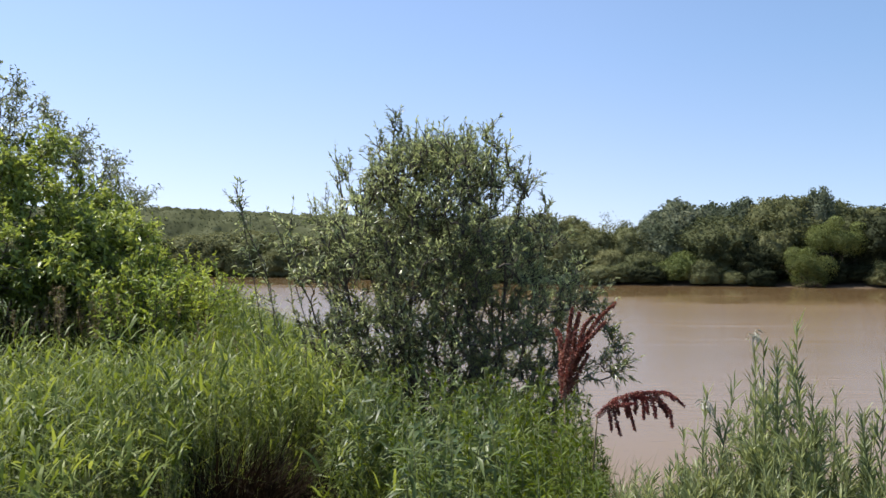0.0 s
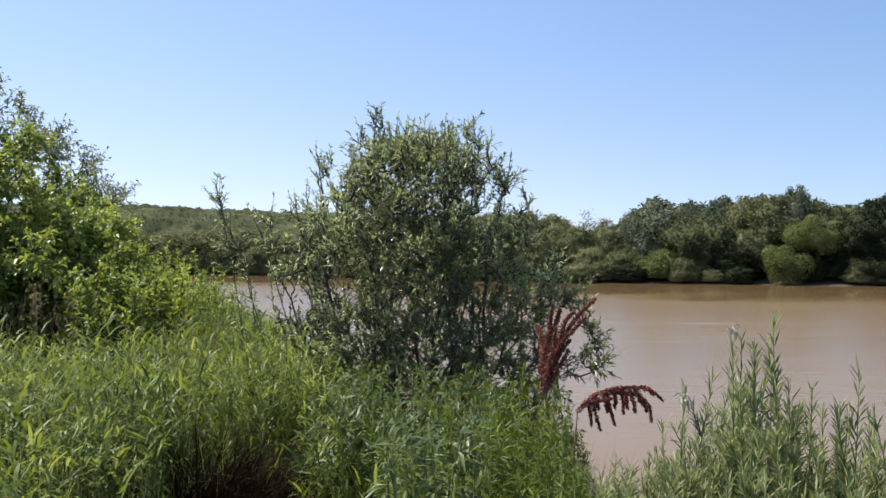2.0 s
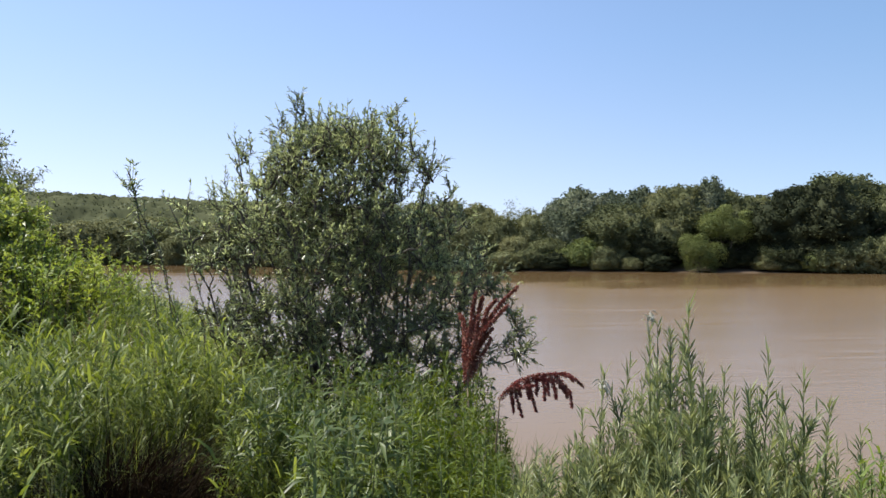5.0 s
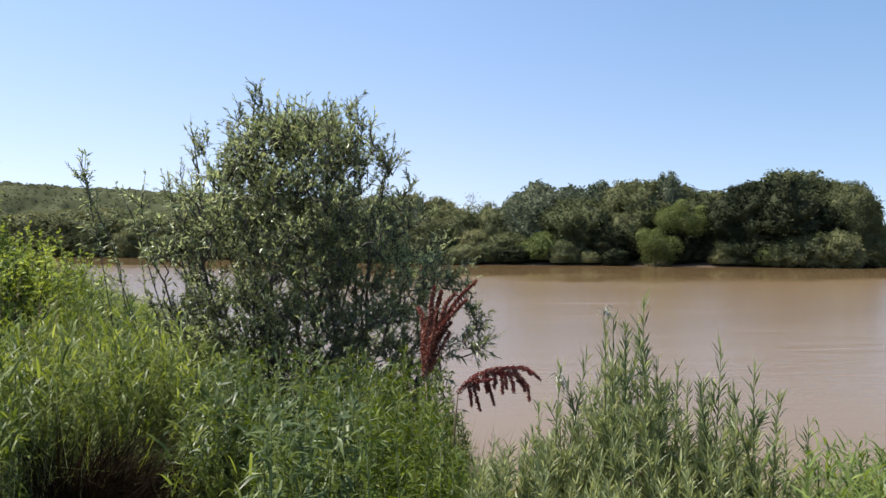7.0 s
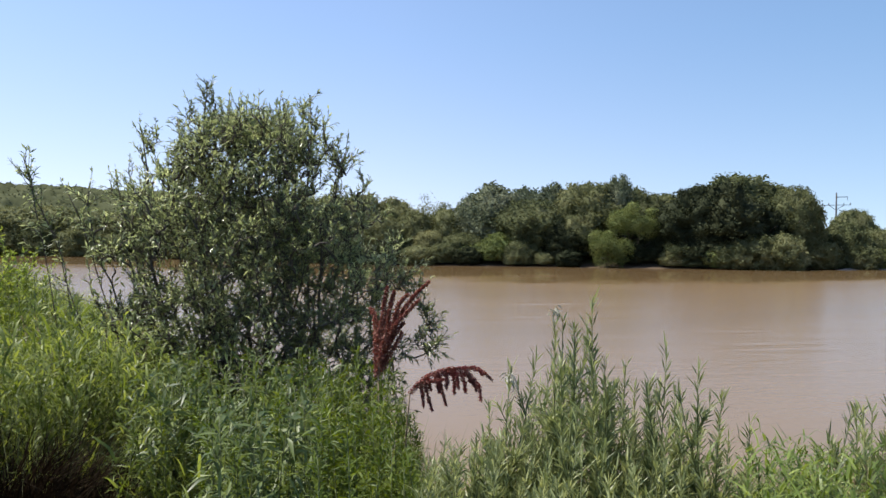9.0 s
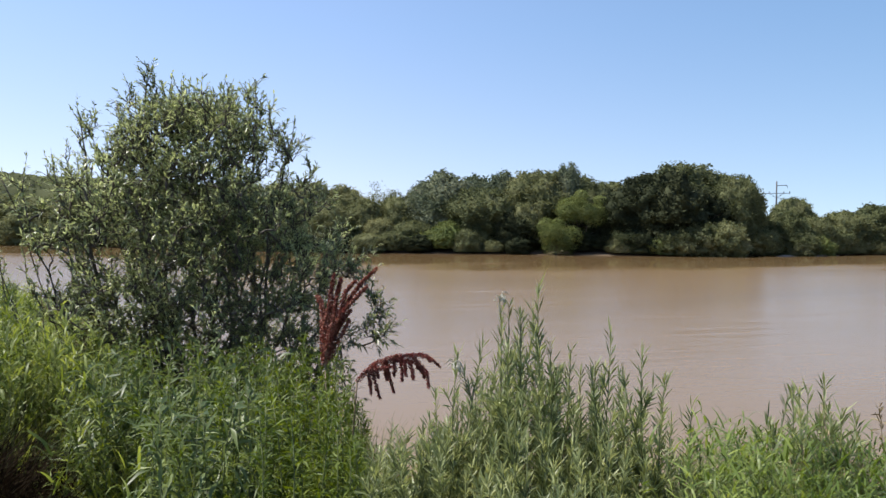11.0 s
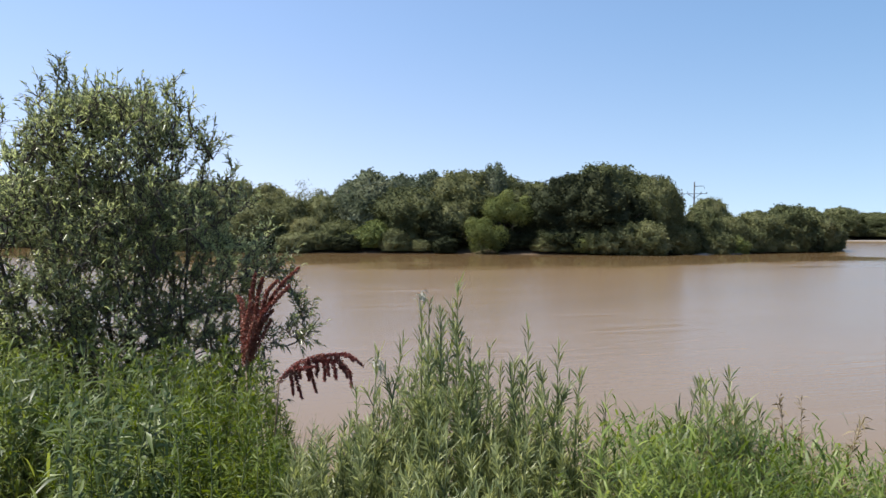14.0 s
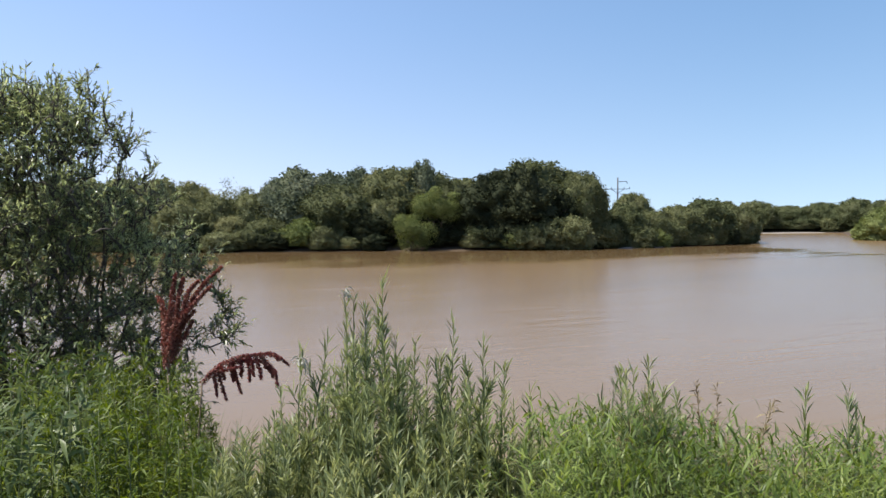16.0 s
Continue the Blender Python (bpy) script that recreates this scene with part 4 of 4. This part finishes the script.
def dock_plant():
    b = on_ground(9.6, 3.25)
    ob = thing("dock_plant", "dock plant with rust-red seed heads, one bent over", "dock plant", pose(*b))
    rs = np.random.default_rng(14)

    def q(az, el, d=3.25):
        return np.array(reach(b, az, el, d))

    upright = [((8.7, -10.5), (8.9, -8.5), (9.3, -7.0), (10.4, -5.5), (11.3, -4.3), (12.3, -3.4)), ((8.8, -9.6), (9.5, -7.0), (10.5, -5.8), (11.6, -4.7)), ((8.7, -9.6), (8.9, -7.0), (9.1, -5.0), (9.3, -3.8)),
               ((8.7, -9.3), (8.6, -7.0), (8.4, -5.8), (8.1, -5.3)), ((8.8, -8.8), (9.8, -7.2), (10.5, -6.3)), ((8.7, -9.9), (9.2, -8.1), (9.8, -6.0), (10.2, -4.9), (10.8, -4.3)),
               ((8.7, -10.2), (8.5, -8.5), (8.4, -7.0)), ((8.9, -8.5), (9.0, -6.6), (9.6, -4.9), (9.8, -4.1)), ((9.0, -9.9), (9.3, -9.0), (10.0, -7.8), (10.4, -7.0)), ((8.8, -9.0), (8.7, -7.4), (8.9, -6.0)), ((8.8, -9.4), (9.2, -7.8), (9.9, -6.6), (10.6, -5.2)), ((8.8, -9.6), (9.0, -8.2), (9.4, -6.4), (9.5, -5.4)), ((8.8, -10.0), (9.0, -9.0), (9.6, -7.6), (9.9, -6.8)),
               ((8.7, -10.3), (8.6, -9.4), (8.7, -8.4), (8.6, -7.6))]
    bent = [((11.0, -11.3), (11.5, -10.7), (12.4, -10.0), (13.5, -9.6), (14.6, -9.5), (15.4, -9.5), (16.1, -9.6), (16.9, -10.3)), ((15.4, -9.5), (16.0, -9.6), (16.2, -10.0)), ((13.0, -9.8), (13.2, -10.8), (13.6, -12.1)),
            ((12.7, -9.9), (13.0, -10.7), (13.1, -11.3)), ((14.0, -9.6), (14.2, -10.5), (14.2, -11.3)), ((14.6, -9.6), (14.9, -10.5), (15.0, -11.2)), ((14.9, -9.6), (15.7, -10.5), (16.0, -10.8), (16.1, -11.8)),
            ((14.1, -9.6), (14.4, -10.2), (14.5, -11.0)), ((15.2, -10.2), (15.7, -10.7), (15.8, -11.1)), ((12.1, -10.2), (12.2, -11.1), (12.6, -12.5)), ((11.8, -10.5), (11.9, -11.4), (12.0, -12.2)),
            ((12.3, -10.1), (12.4, -10.7), (12.5, -11.1)), ((13.5, -9.7), (13.7, -10.4), (13.6, -11.0)), ((15.0, -9.6), (15.3, -10.2), (15.5, -10.5)), ((11.9, -10.5), (12.9, -10.4), (13.6, -10.3)), ((13.2, -9.9), (14.2, -9.9), (15.2, -10.0))]

    def along(row, dist, waver):
        """A smooth line through directions, wavering a little towards and away from the eye."""
        row = np.array(row)
        u, w = np.linspace(0, 1, len(row)), np.linspace(0, 1, 12)
        dd = dist + rs.uniform(-waver, waver) * w
        return np.array([q(np.interp(t, u, row[:, 0]), np.interp(t, u, row[:, 1]), k) for t, k in zip(w, dd)])

    for name, rows, dist, waver, mat, label in (("upright_seed_head", upright, 3.25, 0.10, DOCK_SEED, "rust-red upright seed head"), ("bent_seed_head", bent, 3.07, 0.06, DOCK_DARK, "dark red bent seed head")):
        lines = [along(r, dist, waver) for r in rows]
        P = []
        for l in lines:
            # tight whorls of seeds round each spike, thinning to its tip
            n = int(np.linalg.norm(np.diff(l, axis=0), axis=1).sum() * (5200 if name.startswith("up") else 4600))
            f = rs.uniform(0.02 if name.startswith("bent") else 0.10, 1.0, n) * 11
            f = np.round(f * 3.0 + rs.normal(0, 0.55, n)).clip(0, 32.9) / 3.0 + rs.normal(0, 0.07, n)
            k = np.clip(f.astype(int), 0, 10)
            at = l[k] + (l[k + 1] - l[k]) * (f - k)[:, None]
            fat = (0.0155 if name.startswith("up") else 0.0100) * (1.2 - 0.85 * (f / 11))
            P.append(at + unit(rs.normal(0, 1, (n, 3))) * (fat * rs.random(n) ** 0.5)[:, None])
        P = np.concatenate(P)
        m = len(P)
        way, face = unit(rs.normal(0, 1, (m, 3)) + [0.1, 0, 0.2]), unit(rs.normal(0, 1, (m, 3)))
        head = part(name, leaf_mesh(name, P, way, face, rs.uniform(0.005, 0.0095, m), rs.uniform(0.004, 0.007, m), 0.2, mat), ob, label)
        part("stalk", tube_mesh("stalk", [(l, 0.003, 0.0012) for l in lines], DRY_STALK, 5), head)
    foot = np.array([0.0, 0.0, -0.05])
    for tip in (q(8.7, -10.5), q(11.0, -11.3, 3.07)):
        u = np.linspace(0, 1, 8)[:, None]
        line = foot * (1 - u) + tip * u + np.array([0, 0, 0.06]) * np.sin(u * np.pi)
        part("stalk", tube_mesh("stalk", [(line, 0.006, 0.003)], DRY_STALK, 6), ob)
    return ob


dock_plant()

# ---- tall herbs, osier shoots and grasses ----
PLANTS = {}


def shoot_thing(kind, label, category, seed, mat, leaf, per_metre, branches, spread, droop, stem_mat, group, height=1.2, bare=0.25, open_out=0.75):
    """One upright plant, height tall at the origin: a stem, short side branches and narrow leaves."""
    rs = np.random.default_rng(seed)
    ob = thing(kind, label, category, group=group)
    main = bough((0, 0, -0.03), (rs.normal(0, 0.07), rs.normal(0, 0.07), 1), height, rs, 9, 0.035, 0.03)
    main[:, 2] *= (height - 0.02) / main[-1, 2]
    lines = [main[int(bare * 10):]]
    tubes = [(main, 0.0045, 0.0012)]
    for k in range(branches):
        f = rs.uniform(0.35, 0.93)
        i = int(f * 9)
        a = rs.uniform(0, 2 * np.pi)
        ln = rs.uniform(0.1, 0.3) * (1.08 - f) * 1.5
        l = bough(main[i], (math.cos(a) * open_out, math.sin(a) * open_out, 0.9), ln, rs, 5, 0.09, 0.10)
        lines.append(l)
        tubes.append((l, 0.002, 0.0008))
    part("stem", tube_mesh("stem", tubes, stem_mat, 3), ob)
    part("leaves", leaf_mesh("leaves", *leafy(rs, lines, per_metre, *leaf, spread, droop, 0.0), mat), ob, kind="stuff")
    return ob, main[-1]


def plant(kind, az, d, el, rs, stand=(0.0, 0.0), **spec):
    """A plant whose tip is seen from a stand at az and el, d away; variants are made once and then copied."""
    k = int(rs.integers(0, 6))
    if (kind, k) in PLANTS:
        first, tip = PLANTS[kind, k]
        ob = copy_thing(first, first.matrix_basis)
    else:
        ob, tip = shoot_thing(kind, seed=900 + k + 31 * len(kind), **spec)
        PLANTS[kind, k] = ob, tip
    x, y = polar(az, d)
    x, y, top = x + stand[0], y + stand[1], EYE + d * math.tan(radians(el))
    turn = pose(0, 0, 0, rs.normal(0, 3), rs.normal(0, 3), rs.uniform(0, 360))
    h = (top - float(ground_z([(x, y)])[0])) / tip[2]
    off = turn @ Vector((tip[0], tip[1], tip[2] * h))
    g = float(ground_z([(x - off.x, y - off.y)])[0])
    ob.matrix_basis = pose(x - off.x, y - off.y, g) @ turn @ Matrix.Diagonal((1, 1, h, 1))
    return ob


OSIER = dict(label="grey-green osier shoot with narrow upright leaves", category="willow shoot", mat=OSIER_LEAF, leaf=(0.048, 0.0050), per_metre=215,
             branches=24, spread=0.5, droop=0.2, stem_mat=STALK, group="osier shoots on the bank", open_out=0.62)
FEATHER = dict(label="bright green feathery herb with fine leaves", category="herb", mat=HERB_LEAF, leaf=(0.045, 0.0062), per_metre=200,
               branches=15, spread=0.95, droop=0.35, stem_mat=STALK, group="herbs on the bank")
DROOP = dict(label="grey-green herb with long drooping leaves", category="herb", mat=DROOP_LEAF, leaf=(0.090, 0.0130), per_metre=66,
             branches=10, spread=0.9, droop=0.8, stem_mat=STALK, group="herbs on the bank")
GREEN = dict(label="fresh green herb with lance-shaped leaves", category="herb", mat=GRASS_BRIGHT, leaf=(0.055, 0.0125), per_metre=85,
             branches=8, spread=0.9, droop=0.6, stem_mat=STALK, group="herbs on the bank")
LATE = (0.066, 0.008)                 # where the camera stands at the end
ro = np.random.default_rng(41)
TALL = ((19.8, -5.3), (20.4, -6.4), (22.4, -5.2), (22.0, -6.0), (18.5, -9.0), (16.7, -10.2), (15.1, -12.0), (24.8, -8.2), (27.6, -7.2), (29.7, -8.6), (33.1, -10.7), (31.3, -11.4), (26.2, -8.8), (23.3, -7.6), (28.4, -8.7), (21.2, -6.8))
for az, el in TALL:
    plant("osier_shoot", az, 2.05, el, ro, LATE, **OSIER)
ENV_AZ, ENV_EL = [12, 15, 17, 18.5, 20, 22.5, 24, 28, 30, 32, 34, 36], [-15, -13, -11, -9.8, -7.2, -7, -8.8, -9, -10, -12, -12.6, -14]
for _ in range(205):
    az, d = ro.uniform(13.5, 36.5), 2.4 - 0.95 * ro.random() ** 1.25
    plant("osier_shoot", az, d, float(np.interp(az, ENV_AZ, ENV_EL)) - 0.3 - 12 * (2.4 - d) - ro.uniform(0.0, 1.6), ro, LATE, **OSIER)
for az, el in ((39.5, -10.6), (41.6, -10.7), (41.2, -11.8), (40.4, -12.0), (43.3, -12.2), (51.5, -12.0), (54.4, -12.8), (37.4, -12.0), (56.5, -12.5), (53.0, -13.2), (42.4, -11.2), (39.3, -11.2), (39.8, -11.6), (41.9, -11.0), (41.4, -10.9), (42.0, -11.9), (40.0, -12.3), (54.0, -12.6), (54.8, -13.4)):
    plant("osier_shoot", az, ro.uniform(1.95, 2.2), el, ro, LATE, **OSIER)
for _ in range(46):
    az = ro.uniform(10.5, 17)
    plant("osier_shoot", az, ro.uniform(1.85, 2.35), -14.6 - ro.uniform(0, 3.5), ro, LATE, **OSIER)
for _ in range(270):
    d = 2.0 + 1.8 * ro.random() ** 0.7
    az = ro.uniform(-8, 12.4)
    if az < -3 and d < 2.95:
        continue
    env = float(np.interp(az, [-8, -6, 8.4, 10, 12.4], [-9.0, -7.8, -7.8, -9.6, -14.6]))
    el = env - ro.uniform(-0.3, 1.3) - 2.8 * (3.8 - d)
    kind = DROOP if ro.random() < np.interp(az, [-8, -2, 3, 6], [0.5, 0.8, 0.6, 0.05]) else FEATHER
    plant("feathery_herb" if kind is FEATHER else "drooping_herb", az, d, el, ro, **kind)
for _ in range(90):
    d = ro.uniform(4.6, 9.5)
    az = ro.uniform(-16.5, -7.0)
    env = float(np.interp(az, [-16.5, -15.6, -13, -11, -9.6, -8, -7], [-1.4, -1.7, -2.9, -4.2, -5.4, -7.2, -8]))
    floor_el = math.degrees(math.atan2(-0.42, d))
    plant("feathery_herb" if ro.random() < 0.6 else "drooping_herb", az, d, min(env - ro.uniform(0, 0.8), floor_el + 0.8), ro, **(FEATHER if ro.random() < 0.5 else DROOP))


def scatter(n, az, d, seed, power=1.0):
    rs = np.random.default_rng(seed)
    a = np.radians(rs.uniform(*az, n))
    r = d[0] + (d[1] - d[0]) * rs.random(n) ** power
    return np.stack([r * np.sin(a), r * np.cos(a)], 1), rs


def tufts(xy):
    """How high the growth stands, from hollows to crests, over the bank."""
    x, y = xy[:, 0], xy[:, 1]
    a = np.sin(6.3 * x + 2.1 * np.sin(3.1 * y)) * np.sin(5.2 * y + 1.7 * np.sin(2.7 * x) + 0.6)
    b = np.sin(14.0 * x + 3 * np.sin(7 * y)) * np.sin(12.0 * y + 2 * x)
    hollow = np.exp(-((x + 0.64) / 0.36) ** 2 - ((y - 2.62) / 0.34) ** 2)
    front = np.clip((2.5 - np.hypot(x, y)) / 0.5, 0, 1)
    low_strip = np.clip((-np.degrees(np.arctan2(x, y)) - 17) / 4, 0, 1) * np.clip((np.hypot(x, y) - 4.6) / 1.2, 0, 1) * np.clip((8.2 - np.hypot(x, y)) / 0.8, 0, 1)
    clefts = 0.50 * np.exp(-((a + 0.30) / 0.26) ** 2) + 0.30 * np.exp(-((b + 0.30) / 0.24) ** 2)
    return (1 - 0.14 * low_strip) * (1.02 + 0.08 * a - clefts) * (1 - 0.5 * hollow) * (1 - 0.14 * front)


rh = np.random.default_rng(47)
for _ in range(620):
    d, az = rh.uniform(2.7, 8.5), rh.uniform(-34, -7)
    x, y = polar(az, d)
    crest = float(tufts(np.array([[x, y]]))[0])
    if crest > 0.72 and (d > (3.5 if -17.5 < az < -7 else 3.0) or az < -25):
        top = float(ground_z([(x, y)])[0]) + rh.uniform(0.86, 1.06) * crest
        plant("green_herb", az, d, math.degrees(math.atan2(top - EYE, d)), rh, **GREEN)


def tall_grass(name, label, n, az, d, seed, height, width, mat, bend=(0.3, 1.5), keep=None, power=1.3):
    """A stand of grass blades over a stretch of the bank."""
    xy, rs = scatter(n, az, d, seed, power)
    z = ground_z(xy)
    ok = z > 0.3
    if keep is not None:
        ok &= keep(xy, rs)
    xy, z = xy[ok], z[ok]
    n = len(xy)
    tuft = tufts(xy)
    L = rs.uniform(*height, n) * tuft
    at = np.column_stack([xy, z - 0.02])
    lean = rs.normal(0, 1, (n, 2)) + [0.3, -0.25]
    ob = new(name, blade_mesh(name, at, lean, L, rs.uniform(*width, n), rs.uniform(*bend, n), mat))
    return tagged(ob, label, "grass", kind="stuff")


def off_gap(xy, rs):
    """Thin out over the bare hollow in the grass and under the willow."""
    hole = np.hypot((xy[:, 0] + 0.64) / 1.1, (xy[:, 1] - 2.62)) < 0.26
    a, r = np.degrees(np.arctan2(xy[:, 0], xy[:, 1])), np.hypot(xy[:, 0], xy[:, 1])
    behind = (a > -17.5) & (a < -8.5) & (r < 3.6)
    return ~hole & ~(behind & (rs.random(len(xy)) < 0.8)) & (np.hypot(xy[:, 0], xy[:, 1] - 4.9) > 0.45)


def cane_grass(name, label, n, az, d, seed, height, leaf, width, mat, keep=None, power=1.2, cap=None, prune=None):
    """Leafy grass: canes with broad blades that arch out and hang over."""
    xy, rs = scatter(n, az, d, seed, power)
    z = ground_z(xy)
    ok = z > 0.6
    if keep is not None:
        ok &= keep(xy, rs)
    xy, z = xy[ok], z[ok]
    tuft = tufts(xy)
    thick = rs.random(len(xy)) < np.clip((tuft - 0.60) * 3.2, 0.06, 1)
    xy, z, tuft = xy[thick], z[thick], tuft[thick]
    h = rs.uniform(*height, len(xy)) * tuft
    if cap is not None:
        h = rs.uniform(*height, len(xy))
        h = np.minimum(h, (cap(xy) - z) * rs.uniform(0.86, 1.0, len(xy)))
    per = 8
    f = rs.uniform(0.42, 1.0, (len(xy), per)) ** 0.8
    tilt = rs.normal(0, 0.07, (len(xy), 2))
    at = np.stack([xy[:, None, 0] + tilt[:, None, 0] * f * h[:, None], xy[:, None, 1] + tilt[:, None, 1] * f * h[:, None], z[:, None] + f * h[:, None]], -1).reshape(-1, 3)
    if prune is not None:
        at = at[~prune(at)]
    m = len(at)
    ob = thing(name, label, "grass", kind="stuff")
    blade = blade_mesh("blade", at, rs.normal(0, 1, (m, 2)), rs.uniform(*leaf, m), rs.uniform(*width, m), rs.uniform(0.7, 2.5, m), mat, 3, (0.35, 1.2))
    part("blade", blade, ob, kind="stuff")
    foot = np.column_stack([xy, z - 0.02])
    head = foot + np.column_stack([tilt * h[:, None], h])
    side = np.column_stack([unit(rs.normal(0, 1, (len(xy), 2))), np.zeros(len(xy))]) * 0.0022
    other = np.cross(side, [0, 0, 1.0])
    v = np.stack([foot + side, foot - side * 0.5 + other, foot - side * 0.5 - other, head], 1).reshape(-1, 3)
    one = np.array([0, 1, 3, 1, 2, 3, 2, 0, 3])
    part("cane", mesh_of("cane", v, (np.arange(len(xy))[:, None] * 4 + one).ravel(), np.full(3 * len(xy), 3), STALK), ob, kind="stuff")
    return ob


def cleared(xy, rs):
    """Leaves the low hollow in front of the grass free."""
    a, r = np.degrees(np.arctan2(xy[:, 0], xy[:, 1])), np.hypot(xy[:, 0], xy[:, 1])
    low = (r < np.interp(a, [-38, -24, -22, -17.5, -16.5, -9, -7.5], [2.3, 2.3, 2.9, 2.8, 3.35, 3.35, 2.9])) & (a > -38) & (a < -4)
    return off_gap(xy, rs) & (~low | (rs.random(len(xy)) < 0.12))


def bare_below(at):
    """The canes behind the hollow have lost their lower leaves."""
    a, r = np.degrees(np.arctan2(at[:, 0], at[:, 1])), np.hypot(at[:, 0], at[:, 1])
    return (r < 3.7) & (((a > -17.5) & (a < -9) & (at[:, 2] < 3.31)) | ((a > -33) & (a < -8) & (at[:, 2] < 3.2)))


def right_cap(xy):
    """Height over the water that the grass on the bank's edge keeps under."""
    a, r = np.degrees(np.arctan2(xy[:, 0] - 0.066, xy[:, 1])), np.hypot(xy[:, 0] - 0.066, xy[:, 1])
    el = np.interp(a, [30, 33, 36, 37.5, 40, 43.3, 47, 51, 55, 62], [-13, -13, -13.6, -12.4, -12.2, -12.6, -14.3, -13.8, -13.4, -13])
    return EYE + r * np.tan(np.radians(el)) - 0.02


# dark blades low down, their colour carrying the shade under the growth
tall_grass("dead_grass", "dead brown grass under the fresh growth, coloured dark as shade", 17000, (-44, 14), (1.7, 5.5), 86, (0.3, 0.72), (0.006, 0.013), SHADED_DEAD_GRASS, (0.6, 2.2), None, 0.9)
tall_grass("dead_grass", "dead grass with the hollow's shade put into its dark brown", 5200, (-17.0, -9.0), (2.95, 3.5), 87, (0.8, 1.02), (0.006, 0.014), SHADED_DEAD_GRASS, (0.8, 2.4), None, 1.0)
# added blades that stand in for the shade beneath the crown
tall_grass("dead_grass", "near-black blades standing in for shade below the sallow tree", 7000, (-40, -24.5), (7.8, 10.6), 88, (0.9, 1.4), (0.008, 0.02), SHADED_DEAD_GRASS, (0.3, 1.4), None, 1.0)
tall_grass("tall_grass", "lush green tall grass covering the near bank", 11000, (-44, -5), (3.3, 13), 81, (0.8, 1.2), (0.003, 0.007), GRASS_LEAF, (0.9, 2.3), off_gap, 1.3)
tall_grass("tall_grass", "green grass on the slope down to the river", 12000, (-24, -4), (8, 30), 85, (0.8, 1.3), (0.012, 0.02), GRASS_LEAF, (0.4, 1.4), None, 0.9)
tall_grass("tall_grass", "green grass under the herbs", 12000, (-7, 12.5), (2.2, 4.6), 82, (0.6, 1.0), (0.005, 0.01), GRASS_LEAF, (0.3, 1.4), off_gap)
tall_grass("tall_grass", "bright green grass along the bank's edge", 4000, (32, 68), (1.5, 2.9), 83, (0.8, 1.08), (0.003, 0.006), EDGE_GRASS, (0.6, 1.9))
tall_grass("tall_grass", "low grass between the osier shoots", 5000, (11, 36), (1.6, 2.6), 84, (0.6, 0.95), (0.004, 0.008), GRASS_BRIGHT, (0.3, 1.2))
cane_grass("reed_grass", "broad-bladed reed grass arching over", 4900, (-42, -5), (1.9, 4.8), 91, (0.9, 1.18), (0.06, 0.15), (0.006, 0.0145), GRASS_BRIGHT, cleared, 0.9, None, bare_below)
cane_grass("reed_grass", "leafy grass farther along the bank", 9000, (-42, -7), (4.0, 12), 92, (0.9, 1.15), (0.06, 0.15), (0.006, 0.012), GRASS_LEAF, None, 1.1)
cane_grass("reed_grass", "leafy bright grass along the bank's edge", 14000, (35, 70), (1.6, 2.7), 93, (1.15, 1.4), (0.032, 0.075), (0.0034, 0.0068), EDGE_GRASS, None, 1.0, right_cap)

cane_grass("reed_grass", "pale arching grass beside the bare hollow", 38, (-11.0, -7.6), (2.75, 3.1), 94, (0.52, 0.68), (0.07, 0.14), (0.005, 0.0095), EDGE_GRASS)


def seed_heads(name, label, n, az, d, seed, height):
    """Straw-coloured feathery panicles on thin stalks."""
    xy, rs = scatter(n, az, d, seed)
    z = ground_z(xy)
    heads, stalks = [], []
    for (x, y), g in zip(xy, z):
        h = rs.uniform(*height)
        line = bough((x, y, g), (rs.normal(0, 0.08), rs.normal(0, 0.08), 1), h, rs, 8, 0.03, 0.0)
        stalks.append((line, 0.003, 0.001))
        heads.append(line[6:])
    ob = thing(name, label, "grass", kind="stuff")
    part("stalk", tube_mesh("stalk", stalks, DRY_STALK, 3), ob, kind="stuff")
    P, way, face, L, W, D = leafy(rs, heads, 260, 0.035, 0.005, 0.8, 0.5, 0.0)
    part("panicle", leaf_mesh("panicle", P, way, face, L, W, D, SEED_GRASS), ob, kind="stuff")
    return ob


seed_heads("seeding_grass", "straw-brown seeding grass beside the sallow tree", 70, (-28, -19), (7.0, 8.2), 101, (1.0, 1.35))
seed_heads("seeding_grass", "pale seeding grass on the bank", 40, (-18, -8), (4.5, 8.0), 102, (0.95, 1.2))
seed_heads("seeding_grass", "pale dry grass heads by the water", 26, (40, 60), (2.0, 2.5), 103, (1.1, 1.3))


def dry_tuft(az, el, d):
    """Curled whitish dead leaves caught on a shoot's tip."""
    rs = np.random.default_rng(int(100 * az))
    p = np.array([*np.add(polar(az, d), LATE), EYE + d * math.tan(radians(el))])
    P = p + rs.normal(0, 0.006, (26, 3))
    way = unit(rs.normal(0, 1, (26, 3)) + [0.3, 0, -0.2])
    ob = new("dry_leaf_tuft", leaf_mesh("dry_leaf_tuft", P, way, rs.normal(0, 1, (26, 3)), rs.uniform(0.012, 0.028, 26), 0.006, rs.uniform(0.5, 1.5, 26), PALE_LEAF))
    return tagged(ob, "pale dry leaf tuft on an osier tip", "dry leaves", group="dry leaf tufts")


for az, el, d in ((19.8, -5.5, 2.05), (16.7, -10.3, 2.05)):
    dry_tuft(az, el, d)
